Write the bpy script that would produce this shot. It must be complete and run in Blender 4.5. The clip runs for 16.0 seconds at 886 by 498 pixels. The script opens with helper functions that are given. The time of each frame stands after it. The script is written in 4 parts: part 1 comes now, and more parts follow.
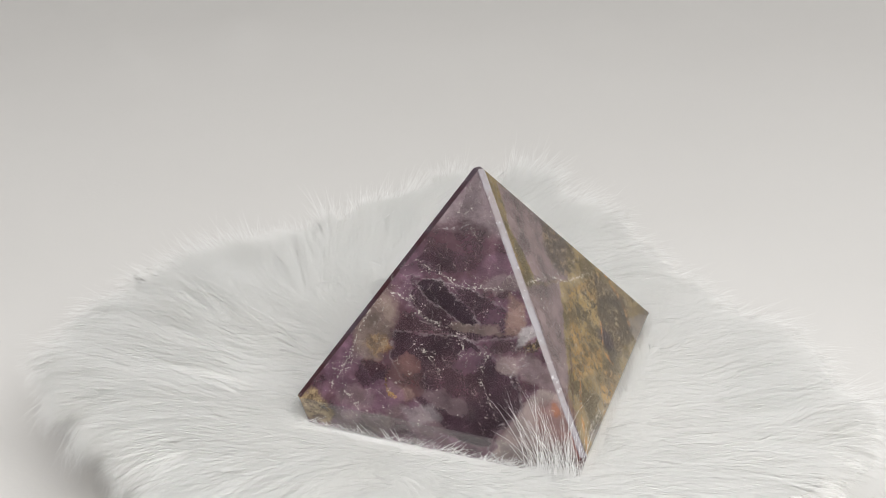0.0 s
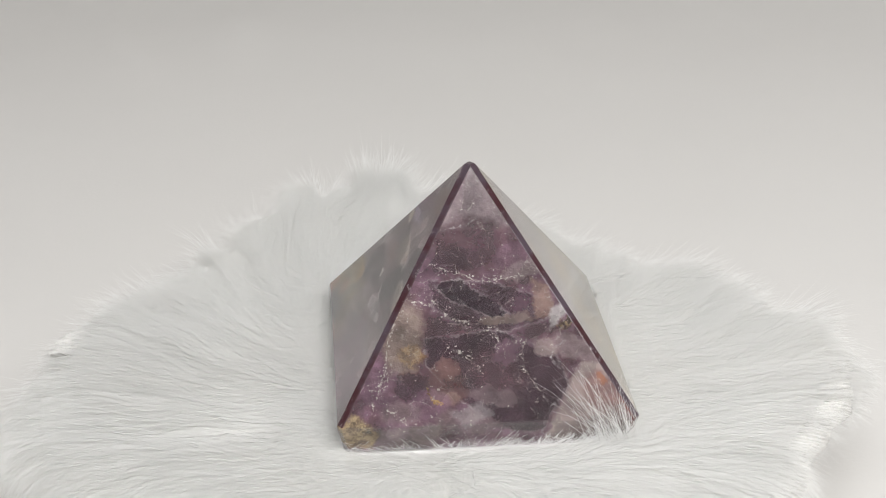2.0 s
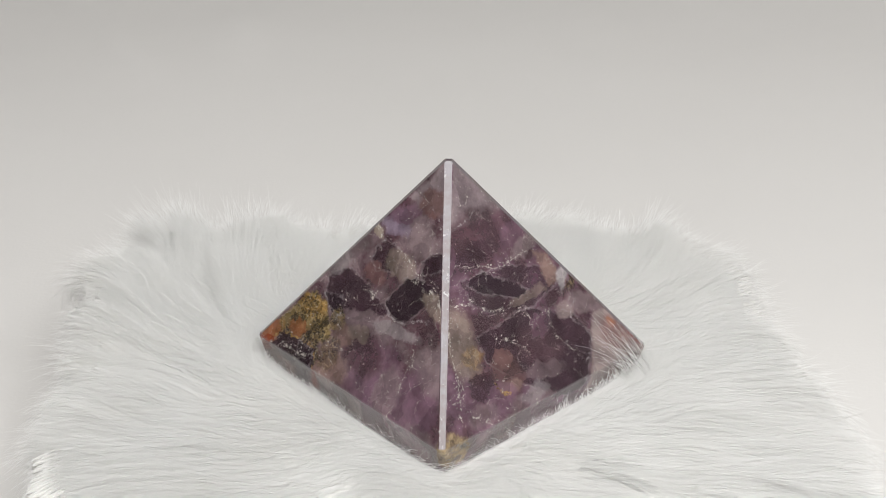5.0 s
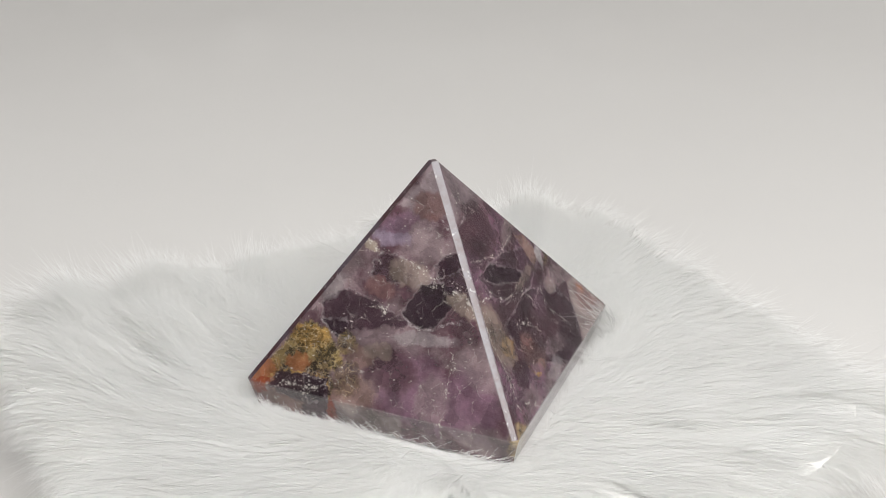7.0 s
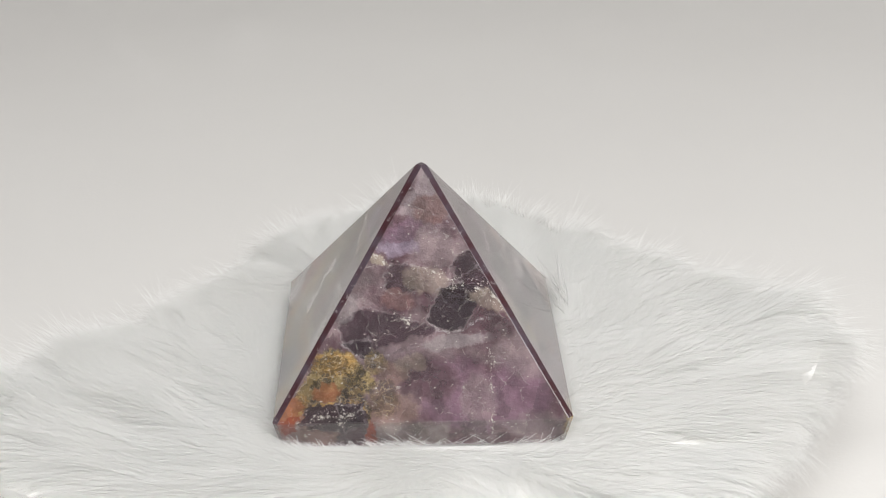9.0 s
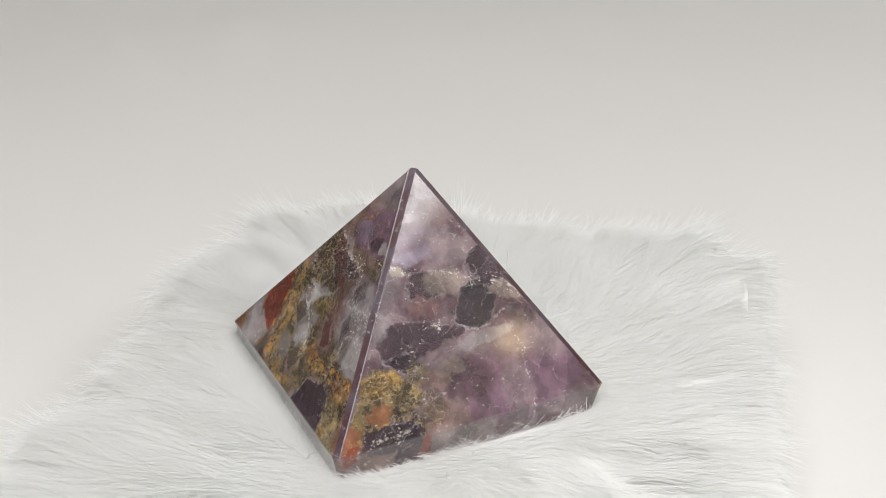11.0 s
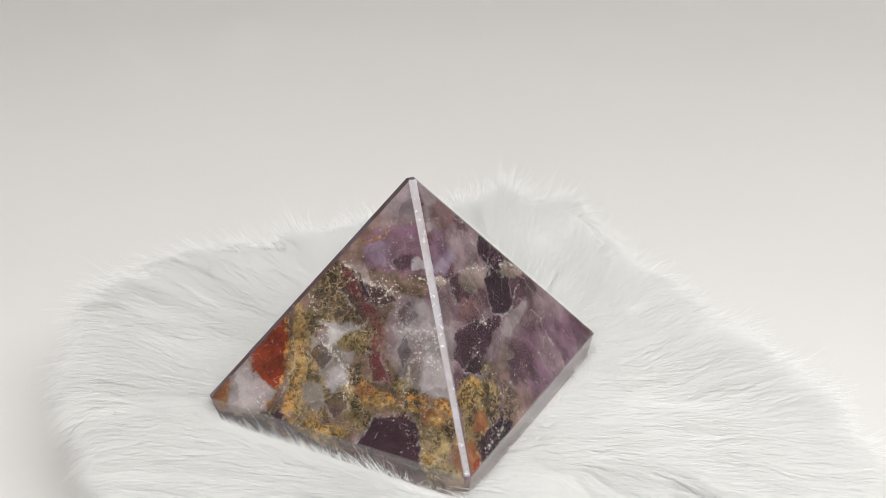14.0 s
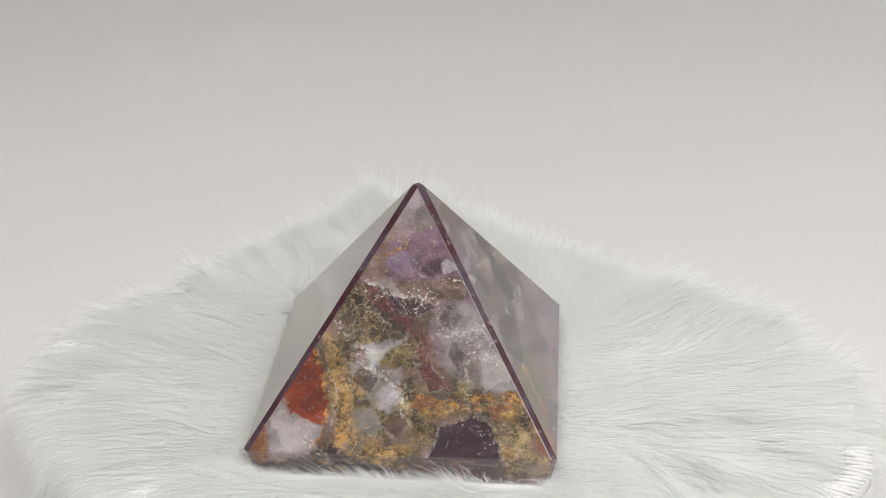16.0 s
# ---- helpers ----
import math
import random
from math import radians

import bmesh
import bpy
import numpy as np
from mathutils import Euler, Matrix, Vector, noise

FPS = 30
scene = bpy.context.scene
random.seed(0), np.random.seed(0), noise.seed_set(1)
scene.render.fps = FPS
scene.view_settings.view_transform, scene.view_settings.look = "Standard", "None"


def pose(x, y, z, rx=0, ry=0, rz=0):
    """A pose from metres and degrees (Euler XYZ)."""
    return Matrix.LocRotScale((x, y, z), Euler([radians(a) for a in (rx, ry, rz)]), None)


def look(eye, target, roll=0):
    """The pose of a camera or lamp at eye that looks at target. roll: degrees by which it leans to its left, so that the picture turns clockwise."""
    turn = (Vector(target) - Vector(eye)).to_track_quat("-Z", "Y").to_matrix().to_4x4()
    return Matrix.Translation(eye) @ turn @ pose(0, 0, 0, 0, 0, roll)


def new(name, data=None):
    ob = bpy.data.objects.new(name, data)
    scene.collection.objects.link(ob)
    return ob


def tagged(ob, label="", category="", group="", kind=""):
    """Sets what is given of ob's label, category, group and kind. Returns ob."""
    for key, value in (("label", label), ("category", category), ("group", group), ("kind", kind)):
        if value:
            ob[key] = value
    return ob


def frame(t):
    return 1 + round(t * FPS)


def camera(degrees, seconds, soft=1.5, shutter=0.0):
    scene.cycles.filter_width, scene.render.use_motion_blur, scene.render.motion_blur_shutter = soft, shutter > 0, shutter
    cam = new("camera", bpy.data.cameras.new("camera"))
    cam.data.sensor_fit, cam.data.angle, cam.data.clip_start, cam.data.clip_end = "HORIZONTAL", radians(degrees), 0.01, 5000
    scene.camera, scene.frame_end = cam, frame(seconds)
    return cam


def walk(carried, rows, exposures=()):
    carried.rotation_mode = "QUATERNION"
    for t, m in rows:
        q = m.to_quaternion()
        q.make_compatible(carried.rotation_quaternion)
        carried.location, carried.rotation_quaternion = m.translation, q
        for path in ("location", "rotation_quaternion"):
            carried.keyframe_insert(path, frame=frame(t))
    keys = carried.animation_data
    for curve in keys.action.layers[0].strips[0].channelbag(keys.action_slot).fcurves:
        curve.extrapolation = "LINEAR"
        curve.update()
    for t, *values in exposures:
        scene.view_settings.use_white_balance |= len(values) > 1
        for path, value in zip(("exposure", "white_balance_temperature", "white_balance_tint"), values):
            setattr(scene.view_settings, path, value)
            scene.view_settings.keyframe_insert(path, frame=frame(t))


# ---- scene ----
RIM_Z = 0.04756          # height of the stone's rim over the sheet
SIDE = 0.075         # length of the stone's base
EYE, AIM = (-0.00005, -0.32145, 0.25186), (-0.00092, 0.02142, 0.06932)

cam = camera(34.596, 16.0, soft=0.95)
still = look(EYE, AIM, 0.019)
walk(cam, [(0, still), (16, still)],
     exposures=[(0, 0.0), (4, 0.0), (9, 0.06), (11.2, 0.09), (11.6, 0.16), (12, 0.27), (13, 0.25), (14.5, 0.10), (16, -0.02)])

# ---- light ----
scene.cycles.max_bounces, scene.cycles.diffuse_bounces, scene.cycles.transparent_max_bounces = 14, 10, 24
world = bpy.data.worlds.new("room_light")
scene.world = world
world.use_nodes = True
world.node_tree.nodes["Background"].inputs[0].default_value = (0.78, 0.82, 0.9, 1)
world.node_tree.nodes["Background"].inputs[1].default_value = 0.25


def area_lamp(name, eye, target, sx, sy, watts, color):
    data = bpy.data.lights.new(name, "AREA")
    data.shape, data.size, data.size_y, data.energy, data.color = "RECTANGLE", sx, sy, watts, color
    ob = new(name, data)
    ob.matrix_basis = look(eye, target)
    return ob


area_lamp("ceiling_panel_lamp", (0.41, -0.80, 1.30), (0.41, -0.80, 0.0), 2.02, 0.98, 41.0, (1.0, 0.995, 0.985))
area_lamp("warm_lamp", (0.93, -0.68, 0.672), (0, 0, 0.05), 0.035, 0.035, 0.03, (1.0, 0.72, 0.42))


# ---- materials ----
class Nodes:
    """Short ways to wire a node material."""

    def __init__(self, name):
        self.mat = bpy.data.materials.new(name)
        self.mat.use_nodes = True
        self.tree = self.mat.node_tree
        self.bsdf = self.tree.nodes["Principled BSDF"]

    def put(self, socket, value):
        if isinstance(value, bpy.types.NodeSocket):
            self.tree.links.new(value, socket)
        elif value is not None:
            socket.default_value = value

    def add(self, kind, values=(), **settings):
        node = self.tree.nodes.new(kind)
        for key, value in settings.items():
            setattr(node, key, value)
        for i, value in (values.items() if isinstance(values, dict) else enumerate(values)):
            self.put(node.inputs[i], value)
        return node

    def math(self, op, a, b=None):
        return self.add("ShaderNodeMath", (a, b), operation=op).outputs[0]

    def vec(self, op, a, b=None, out=0):
        return self.add("ShaderNodeVectorMath", (a, b), operation=op).outputs[out]

    def noise(self, where, scale, detail=4.0, rough=0.55, out=0):
        return self.add("ShaderNodeTexNoise", {"Vector": where, "Scale": scale, "Detail": detail, "Roughness": rough}).outputs[out]

    def span(self, value, lo, hi, to_lo=0.0, to_hi=1.0):
        return self.add("ShaderNodeMapRange", (value, lo, hi, to_lo, to_hi), interpolation_type="SMOOTHSTEP").outputs[0]

    def mix(self, fac, a, b):
        node = self.add("ShaderNodeMix", data_type="RGBA")
        self.put(node.inputs[0], fac)
        self.put(node.inputs[6], a)
        self.put(node.inputs[7], b)
        return node.outputs[2]

    def bump(self, height, strength, distance):
        return self.add("ShaderNodeBump", {"Strength": strength, "Distance": distance, "Height": height}).outputs[0]

    def place(self):
        return self.add("ShaderNodeTexCoord").outputs["Object"]


# stone colours
DARK = (0.050, 0.024, 0.036, 1)
BLACK = (0.030, 0.015, 0.024, 1)
PLUM = (0.105, 0.054, 0.068, 1)
VIOLET = (0.215, 0.118, 0.168, 1)
LILAC = (0.300, 0.230, 0.305, 1)
MAUVE = (0.265, 0.192, 0.205, 1)
ROSE = (0.215, 0.115, 0.108, 1)
PINK = (0.350, 0.280, 0.268, 1)
VEIL = (0.440, 0.398, 0.405, 1)
GREY = (0.270, 0.236, 0.215, 1)
# clear tip, with the light passing through it put into the colour
TIP_LIGHT = (0.300, 0.235, 0.250, 1)
WHITE = (0.750, 0.700, 0.630, 1)
TAN = (0.350, 0.260, 0.140, 1)
BEIGE = (0.360, 0.290, 0.235, 1)
GILT = (0.620, 0.480, 0.260, 1)
TAUPE = (0.270, 0.175, 0.150, 1)
OCHRE = (0.340, 0.200, 0.062, 1)
OLIVE = (0.195, 0.138, 0.055, 1)
UMBER = (0.095, 0.064, 0.038, 1)
AMBER = (0.440, 0.195, 0.045, 1)
RUST = (0.320, 0.120, 0.050, 1)
RED = (0.215, 0.036, 0.016, 1)
WINE = (0.120, 0.033, 0.035, 1)


def stone_face(name, origin, along, up, patches, base=PLUM, pale=VIOLET):
    """Banded amethyst with veils, healed cracks and iron-stained patches; patches(s) lays the stains of one face and
    the painted light of its tip.
    """
    n = Nodes(name)
    place = n.place()
    rel = n.vec("SUBTRACT", place, origin)
    u = n.math("MULTIPLY", n.vec("DOT_PRODUCT", rel, along, 1), 1000.0)
    v = n.math("MULTIPLY", n.vec("DOT_PRODUCT", rel, up, 1), 1000.0)
    uv = n.add("ShaderNodeCombineXYZ", (u, v, 0.0)).outputs[0]
    mm = n.vec("MULTIPLY", place, (1000.0, 1000.0, 1000.0))
    # wobble of the patches' outlines at two scales
    w1 = n.vec("MULTIPLY", n.vec("SUBTRACT", n.noise(mm, 0.14, 3, 0.6, 1), (0.5, 0.5, 0.5)), (5.0, 5.0, 0.0))
    w2 = n.vec("MULTIPLY", n.vec("SUBTRACT", n.noise(mm, 0.6, 3, 0.6, 1), (0.5, 0.5, 0.5)), (2.6, 2.6, 0.0))
    warped = n.vec("ADD", n.vec("ADD", uv, w1), w2)
    cloud = n.noise(mm, 0.11, 5, 0.6)
    fine = n.noise(mm, 0.55, 6, 0.65)
    color = n.mix(n.span(cloud, 0.38, 0.66), base, pale)

    # jagged offsets, one for each grain, so that outlines break like crystal
    chip = n.add("ShaderNodeTexVoronoi", {"Vector": n.vec("ADD", mm, n.vec("MULTIPLY", w2, (0.8, 0.8, 0.8))), "Scale": 0.8}).outputs["Color"]
    jag = n.vec("MULTIPLY", n.vec("SUBTRACT", chip, (0.5, 0.5, 0.5)), (0.3, 0.3, 0.0))
    close = n.vec("ADD", n.vec("ADD", uv, jag), n.vec("ADD", n.vec("MULTIPLY", w2, (0.9, 0.9, 0.0)), n.vec("MULTIPLY", w1, (0.45, 0.45, 0.0))))
    warped = n.vec("ADD", warped, jag)
    mottle = n.span(fine, 0.2, 0.5, 0.75, 1.0)
    broken = n.span(n.noise(mm, 0.6, 5, 0.7), 0.38, 0.54)

    chip_at = n.vec("ADD", mm, n.vec("MULTIPLY", w2, (1.3, 1.3, 1.3)))
    big_chip = n.add("ShaderNodeTexVoronoi", {"Vector": chip_at, "Scale": 0.42}).outputs["Color"]
    low_chip = n.add("ShaderNodeTexVoronoi", {"Vector": chip_at, "Scale": 1.05}).outputs["Color"]
    chipped = n.math("ADD", n.math("MULTIPLY", n.span(n.vec("DOT_PRODUCT", big_chip, (0.4, 0.3, 0.3), 1), 0.28, 0.72), 0.34),
                     n.math("MULTIPLY", n.span(n.vec("DOT_PRODUCT", low_chip, (0.3, 0.4, 0.3), 1), 0.28, 0.72), 0.30))
    speck = n.math("ADD", chipped, n.math("MULTIPLY", n.span(n.noise(mm, 0.30, 6, 0.7), 0.36, 0.66), 0.36))
    speck = n.span(speck, 0.20, 0.80)
    seam_at = n.vec("ADD", mm, n.vec("MULTIPLY", w2, (1.6, 1.6, 1.6)))
    seam = n.add("ShaderNodeTexVoronoi", {"Vector": seam_at, "Scale": 0.62}, feature="DISTANCE_TO_EDGE").outputs["Distance"]
    filigree = n.math("MULTIPLY", n.span(seam, 0.13, 0.01), n.span(n.noise(mm, 0.5, 5, 0.7), 0.42, 0.56))
    golden = (OCHRE, AMBER, TAN, OLIVE, UMBER)
    deep = (DARK, BLACK, WINE)
    dust_cell = n.add("ShaderNodeTexVoronoi", {"Vector": n.vec("ADD", mm, w2), "Scale": 1.25, "Randomness": 1.0}).outputs["Distance"]
    dust = n.math("MULTIPLY", n.span(dust_cell, 0.42, 0.16), n.span(fine, 0.46, 0.58))

    def turned_axes(where, cu, cv, ru, rv, angle):
        """Two coordinates along the axes of an oval, 1 at its rim."""
        pair = []
        for ku, kv in ((math.cos(angle) / ru, math.sin(angle) / ru), (-math.sin(angle) / rv, math.cos(angle) / rv)):
            pair.append(n.math("SUBTRACT", n.vec("DOT_PRODUCT", where, (ku, kv, 0), 1), ku * cu + kv * cv))
        return pair

    class Stains:
        color = None

        def lay(self, mask, tone):
            if tone in golden:
                dim, lit = (tuple(c * k for c in tone[:3]) + (1,) for k in (0.40, 1.42))
                tone = n.mix(n.math("MULTIPLY", filigree, 0.45), n.mix(speck, dim, lit), GILT)
            self.color = n.mix(mask, self.color, tone)

        def spot(self, tone, strength, cu, cv, ru, rv, angle):
            """A soft oval cloud."""
            x, y = turned_axes(warped, cu, cv, ru, rv, radians(angle))
            d = n.math("SQRT", n.math("ADD", n.math("MULTIPLY", x, x), n.math("MULTIPLY", y, y)))
            self.lay(n.math("MULTIPLY", n.math("MULTIPLY", n.span(d, 1.16, 0.74), mottle), strength), tone)

        def shard(self, tone, strength, *corners):
            """A convex piece with a broken outline."""
            d = None
            for a, b in zip(corners, corners[1:] + corners[:1]):
                du, dv = b[0] - a[0], b[1] - a[1]
                size = math.hypot(du, dv) or 1.0
                nu, nv = dv / size, -du / size
                side = n.math("SUBTRACT", n.vec("DOT_PRODUCT", close, (nu, nv, 0), 1), nu * a[0] + nv * a[1])
                d = side if d is None else n.math("MAXIMUM", d, side)
            soft = 0.3 if tone in (BLACK, RED) else 0.5 if tone in deep else 0.65
            if tone in deep:
                rim = n.span(n.math("ABSOLUTE", n.math("SUBTRACT", d, 0.2)), 0.55, 0.05)
                self.lay(n.math("MULTIPLY", n.math("MULTIPLY", rim, broken), 0.30), VEIL)
            self.lay(n.math("MULTIPLY", n.math("MULTIPLY", n.span(d, soft, -soft), mottle), strength), tone)

        def vein(self, tone, half, *points):
            """A healed crack: a thin broken line."""
            d = None
            for a, b in zip(points, points[1:]):
                du, dv = b[0] - a[0], b[1] - a[1]
                size = math.hypot(du, dv) or 1.0
                x, y = turned_axes(close, (a[0] + b[0]) / 2, (a[1] + b[1]) / 2, size / 2 + half, half * 1.25, math.atan2(dv, du))
                # a flat-ended capsule: long axis to the 4th power
                xx = n.math("MULTIPLY", x, x)
                one = n.math("ADD", n.math("MULTIPLY", xx, xx), n.math("MULTIPLY", y, y))
                d = one if d is None else n.math("MINIMUM", d, one)
            if tone == WHITE:
                self.lay(n.math("MULTIPLY", n.math("MULTIPLY", n.span(d, 34.0, 1.0), dust), 0.8), WHITE)
            firm = 0.9 if tone in (AMBER, OCHRE, RED, WINE) else n.span(n.noise(mm, 0.9, 4, 0.7), 0.46, 0.58, 0.08, 0.75)
            self.lay(n.math("MULTIPLY", n.span(d, 1.0, 0.15), n.math("MULTIPLY", broken, firm)), tone)

    s = Stains()
    s.color = color
    patches(s)
    # foot band paled in its colour for light passing through the stone
    color = n.mix(n.math("MULTIPLY", n.span(v, 0.3, -0.3), 0.07), s.color, (0.40, 0.360, 0.350, 1))
    # grains of different depth inside the patches
    crack_at = n.vec("ADD", mm, n.vec("MULTIPLY", n.noise(mm, 0.3, 4, 0.6, 1), (6.0, 6.0, 6.0)))
    grit = n.add("ShaderNodeTexVoronoi", {"Vector": crack_at, "Scale": 0.42}).outputs["Color"]
    depth = n.math("ADD", n.span(n.noise(n.vec("ADD", mm, (31.0, 7.0, 3.0)), 0.16, 3, 0.5), 0.30, 0.70, 0.68, 1.24),
                   n.span(n.noise(n.vec("ADD", crack_at, (5.0, 40.0, 9.0)), 0.5, 5, 0.7), 0.3, 0.7, -0.06, 0.08))
    plate_at = n.vec("ADD", mm, n.vec("MULTIPLY", w2, (0.9, 0.9, 0.9)))
    plate = n.add("ShaderNodeTexVoronoi", {"Vector": plate_at, "Scale": 0.20}).outputs["Color"]
    plate = n.span(n.vec("DOT_PRODUCT", plate, (0.4, 0.3, 0.3), 1), 0.25, 0.75, 0.86, 1.16)
    depth = n.math("MULTIPLY", depth, plate)
    tint = n.add("ShaderNodeVectorMath", (color,), operation="SCALE")
    n.put(tint.inputs["Scale"], depth)
    color = tint.outputs[0]
    # milky wisps
    wisp_at = n.vec("ADD", mm, n.vec("MULTIPLY", n.noise(mm, 0.12, 3, 0.6, 1), (22.0, 22.0, 22.0)))
    color = n.mix(n.math("MULTIPLY", n.span(n.noise(wisp_at, 0.20, 7, 0.72), 0.56, 0.80), 0.16), color, VEIL)
    color = n.mix(n.math("MULTIPLY", n.span(n.noise(wisp_at, 0.17, 6, 0.7), 0.46, 0.28), 0.20), color, DARK)
    # a few long healed cracks
    edge = n.add("ShaderNodeTexVoronoi", {"Vector": plate_at, "Scale": 0.20}, feature="DISTANCE_TO_EDGE").outputs["Distance"]
    crack = n.math("MULTIPLY", n.span(edge, 0.035, 0.0), n.span(n.noise(mm, 0.35, 4, 0.65), 0.52, 0.66))
    color = n.mix(n.math("MULTIPLY", crack, 0.28), color, WHITE)
    # hair-fine curved fractures
    curve = n.math("ABSOLUTE", n.math("SUBTRACT", n.noise(n.vec("ADD", mm, (11.0, 3.0, 27.0)), 0.17, 4, 0.55), 0.5))
    hairs = n.math("MULTIPLY", n.span(curve, 0.009, 0.0), n.span(n.noise(mm, 0.13, 3), 0.46, 0.62))
    color = n.mix(n.math("MULTIPLY", hairs, 0.16), color, WHITE)
    # flecks and needle-like scratches of light inside, glints painted into the colour
    stretched = n.add("ShaderNodeMapping")
    n.put(stretched.inputs[0], n.vec("ADD", mm, w2))
    stretched.inputs[2].default_value = (0.5, 0.4, 0.8)
    stretched.inputs[3].default_value = (1.0, 0.45, 1.0)
    cell = n.add("ShaderNodeTexVoronoi", {"Vector": stretched.outputs[0], "Scale": 0.95, "Randomness": 1.0}).outputs["Distance"]
    fleck = n.math("MULTIPLY", n.span(cell, 0.22, 0.08), n.span(n.noise(mm, 0.22, 4, 0.65), 0.49, 0.60))
    color = n.mix(n.math("MULTIPLY", fleck, 0.70), color, WHITE)
    n.put(n.bsdf.inputs["Base Color"], color)
    n.bsdf.inputs["Roughness"].default_value = 0.22
    n.bsdf.inputs["Transmission Weight"].default_value = 0.3
    n.bsdf.inputs["IOR"].default_value = 1.54
    n.bsdf.inputs["Specular IOR Level"].default_value = 0.06
    n.bsdf.inputs["Coat Weight"].default_value = 1.0
    n.bsdf.inputs["Coat Roughness"].default_value = 0.07
    n.bsdf.inputs["Coat IOR"].default_value = 1.64
    relief = n.math("ADD", n.math("MULTIPLY", fine, 0.8), n.math("MULTIPLY", n.vec("DOT_PRODUCT", grit, (0.4, 0.3, 0.3), 1), 0.6))
    n.put(n.bsdf.inputs["Normal"], n.bump(relief, 0.30, 0.0015))
    n.put(n.bsdf.inputs["Coat Normal"], n.bump(n.noise(mm, 0.5, 2), 0.008, 0.0004))
    return n.mat


def ridge_material():
    n = Nodes("amethyst_ridge")
    mm = n.vec("MULTIPLY", n.place(), (1000.0, 1000.0, 1000.0))
    color = n.mix(n.span(n.noise(mm, 0.09, 4, 0.6), 0.4, 0.62), (0.060, 0.022, 0.027, 1), (0.090, 0.066, 0.084, 1))
    color = n.mix(n.math("MULTIPLY", n.span(n.noise(mm, 0.45, 5, 0.7), 0.58, 0.7), 0.5), color, VEIL)
    n.put(n.bsdf.inputs["Base Color"], color)
    n.bsdf.inputs["Roughness"].default_value = 0.3
    n.bsdf.inputs["Coat Weight"].default_value = 1.0
    n.bsdf.inputs["Coat Roughness"].default_value = 0.10
    n.bsdf.inputs["Coat IOR"].default_value = 1.52
    n.bsdf.inputs["Specular IOR Level"].default_value = 0.35
    n.put(n.bsdf.inputs["Coat Normal"], n.bump(n.noise(mm, 0.4, 3), 0.04, 0.0004))
    return n.mat


def patches_a(s):
    s.shard(TIP_LIGHT, 0.9, (-1.8, 65.3), (-11.8, 48.2), (9.3, 48.4))
    s.spot(PLUM, 0.8, -1.6, 45.4, 12.4, 6.6, 0)
    s.spot(DARK, 0.6, -6.7, 41.0, 8.0, 3.6, 10)
    s.spot(VIOLET, 0.6, 8.6, 41.8, 7.3, 3.6, 15)
    s.shard(DARK, 0.7, (-12.4, 28.5), (-3.6, 23.5), (5.1, 22.8), (15.3, 25.8), (16.7, 30.2), (13.8, 34.6), (0.7, 35.2), (-6.6, 37.6), (-14.6, 35.8))
    s.shard(BLACK, 0.9, (-12.1, 34.3), (-9.0, 31.0), (-3.1, 28.3), (2.0, 26.2), (8.2, 28.1), (9.7, 32.4), (2.8, 35.0), (-5.8, 35.5), (-9.1, 37.8))
    s.shard(BLACK, 0.6, (1.4, 20.5), (2.6, 15.0), (5.9, 13.2), (7.7, 16.8), (6.7, 20.9), (3.0, 22.8))
    s.shard(WINE, 0.7, (-22.6, 11.6), (-19.2, 9.0), (-16.4, 12.1), (-18.3, 14.7), (-21.2, 14.8))
    s.spot(MAUVE, 0.8, 10.8, 37.8, 6.6, 2.3, 12)
    s.shard(TAUPE, 0.8, (12.4, 25.8), (17.4, 25.9), (16.4, 33.9), (11.6, 35.7))
    s.spot(PLUM, 0.9, -15.2, 19.7, 13.1, 7.3, 0)
    s.shard(DARK, 0.9, (-15.0, 11.1), (-6.3, 5.4), (1.0, -2.4), (13.2, -2.3), (20.4, 9.7), (16.7, 17.2), (2.2, 22.8), (-15.2, 21.2))
    s.spot(PLUM, 0.8, 2.3, 13.4, 8.8, 5.1, -15)
    s.spot(DARK, 0.8, 5.3, 2.6, 9.5, 4.7, 10)
    s.spot(BEIGE, 0.5, -20.7, 21.1, 5.0, 10.2, -12)
    s.spot(OCHRE, 0.4, -19.2, 17.5, 3.6, 3.2, 0)
    s.spot(DARK, 0.85, -19.1, 9.6, 4.4, 3.5, 0)
    s.spot(ROSE, 0.45, -10.4, 10.0, 5.0, 5.8, 10)
    s.spot(ROSE, 0.6, -10.0, 14.0, 3.8, 2.6, 0)
    s.spot(TAUPE, 0.6, -11.4, 6.5, 4.1, 2.3, 0)
    s.shard(VEIL, 0.95, (16.0, 22.2), (17.4, 23.7), (22.5, 28.1), (20.3, 30.0), (16.0, 28.0))
    s.shard(UMBER, 0.9, (20.3, 22.7), (24.2, 25.6), (22.5, 27.5), (17.4, 23.4))
    s.spot(MAUVE, 0.9, 22.5, 18.0, 6.6, 3.6, -20)
    s.shard(PINK, 0.9, (37.0, -4.9), (34.8, 3.0), (29.0, 14.4), (22.5, 14.3), (20.4, 9.7), (13.9, 0.6), (12.5, -5.2))
    s.spot(ROSE, 0.75, 29.0, 6.9, 6.1, 4.7, -30)
    s.spot(RUST, 0.6, 29.0, 10.0, 2.0, 1.2, -10)
    s.vein(RED, 0.66, (33.4, 7.2), (35.5, 1.5), (36.7, -2.8))
    s.spot(MAUVE, 0.5, -6.2, 0.4, 8.8, 2.6, -8)
    s.spot(MAUVE, 0.45, 0.9, 6.9, 7.3, 2.6, -12)
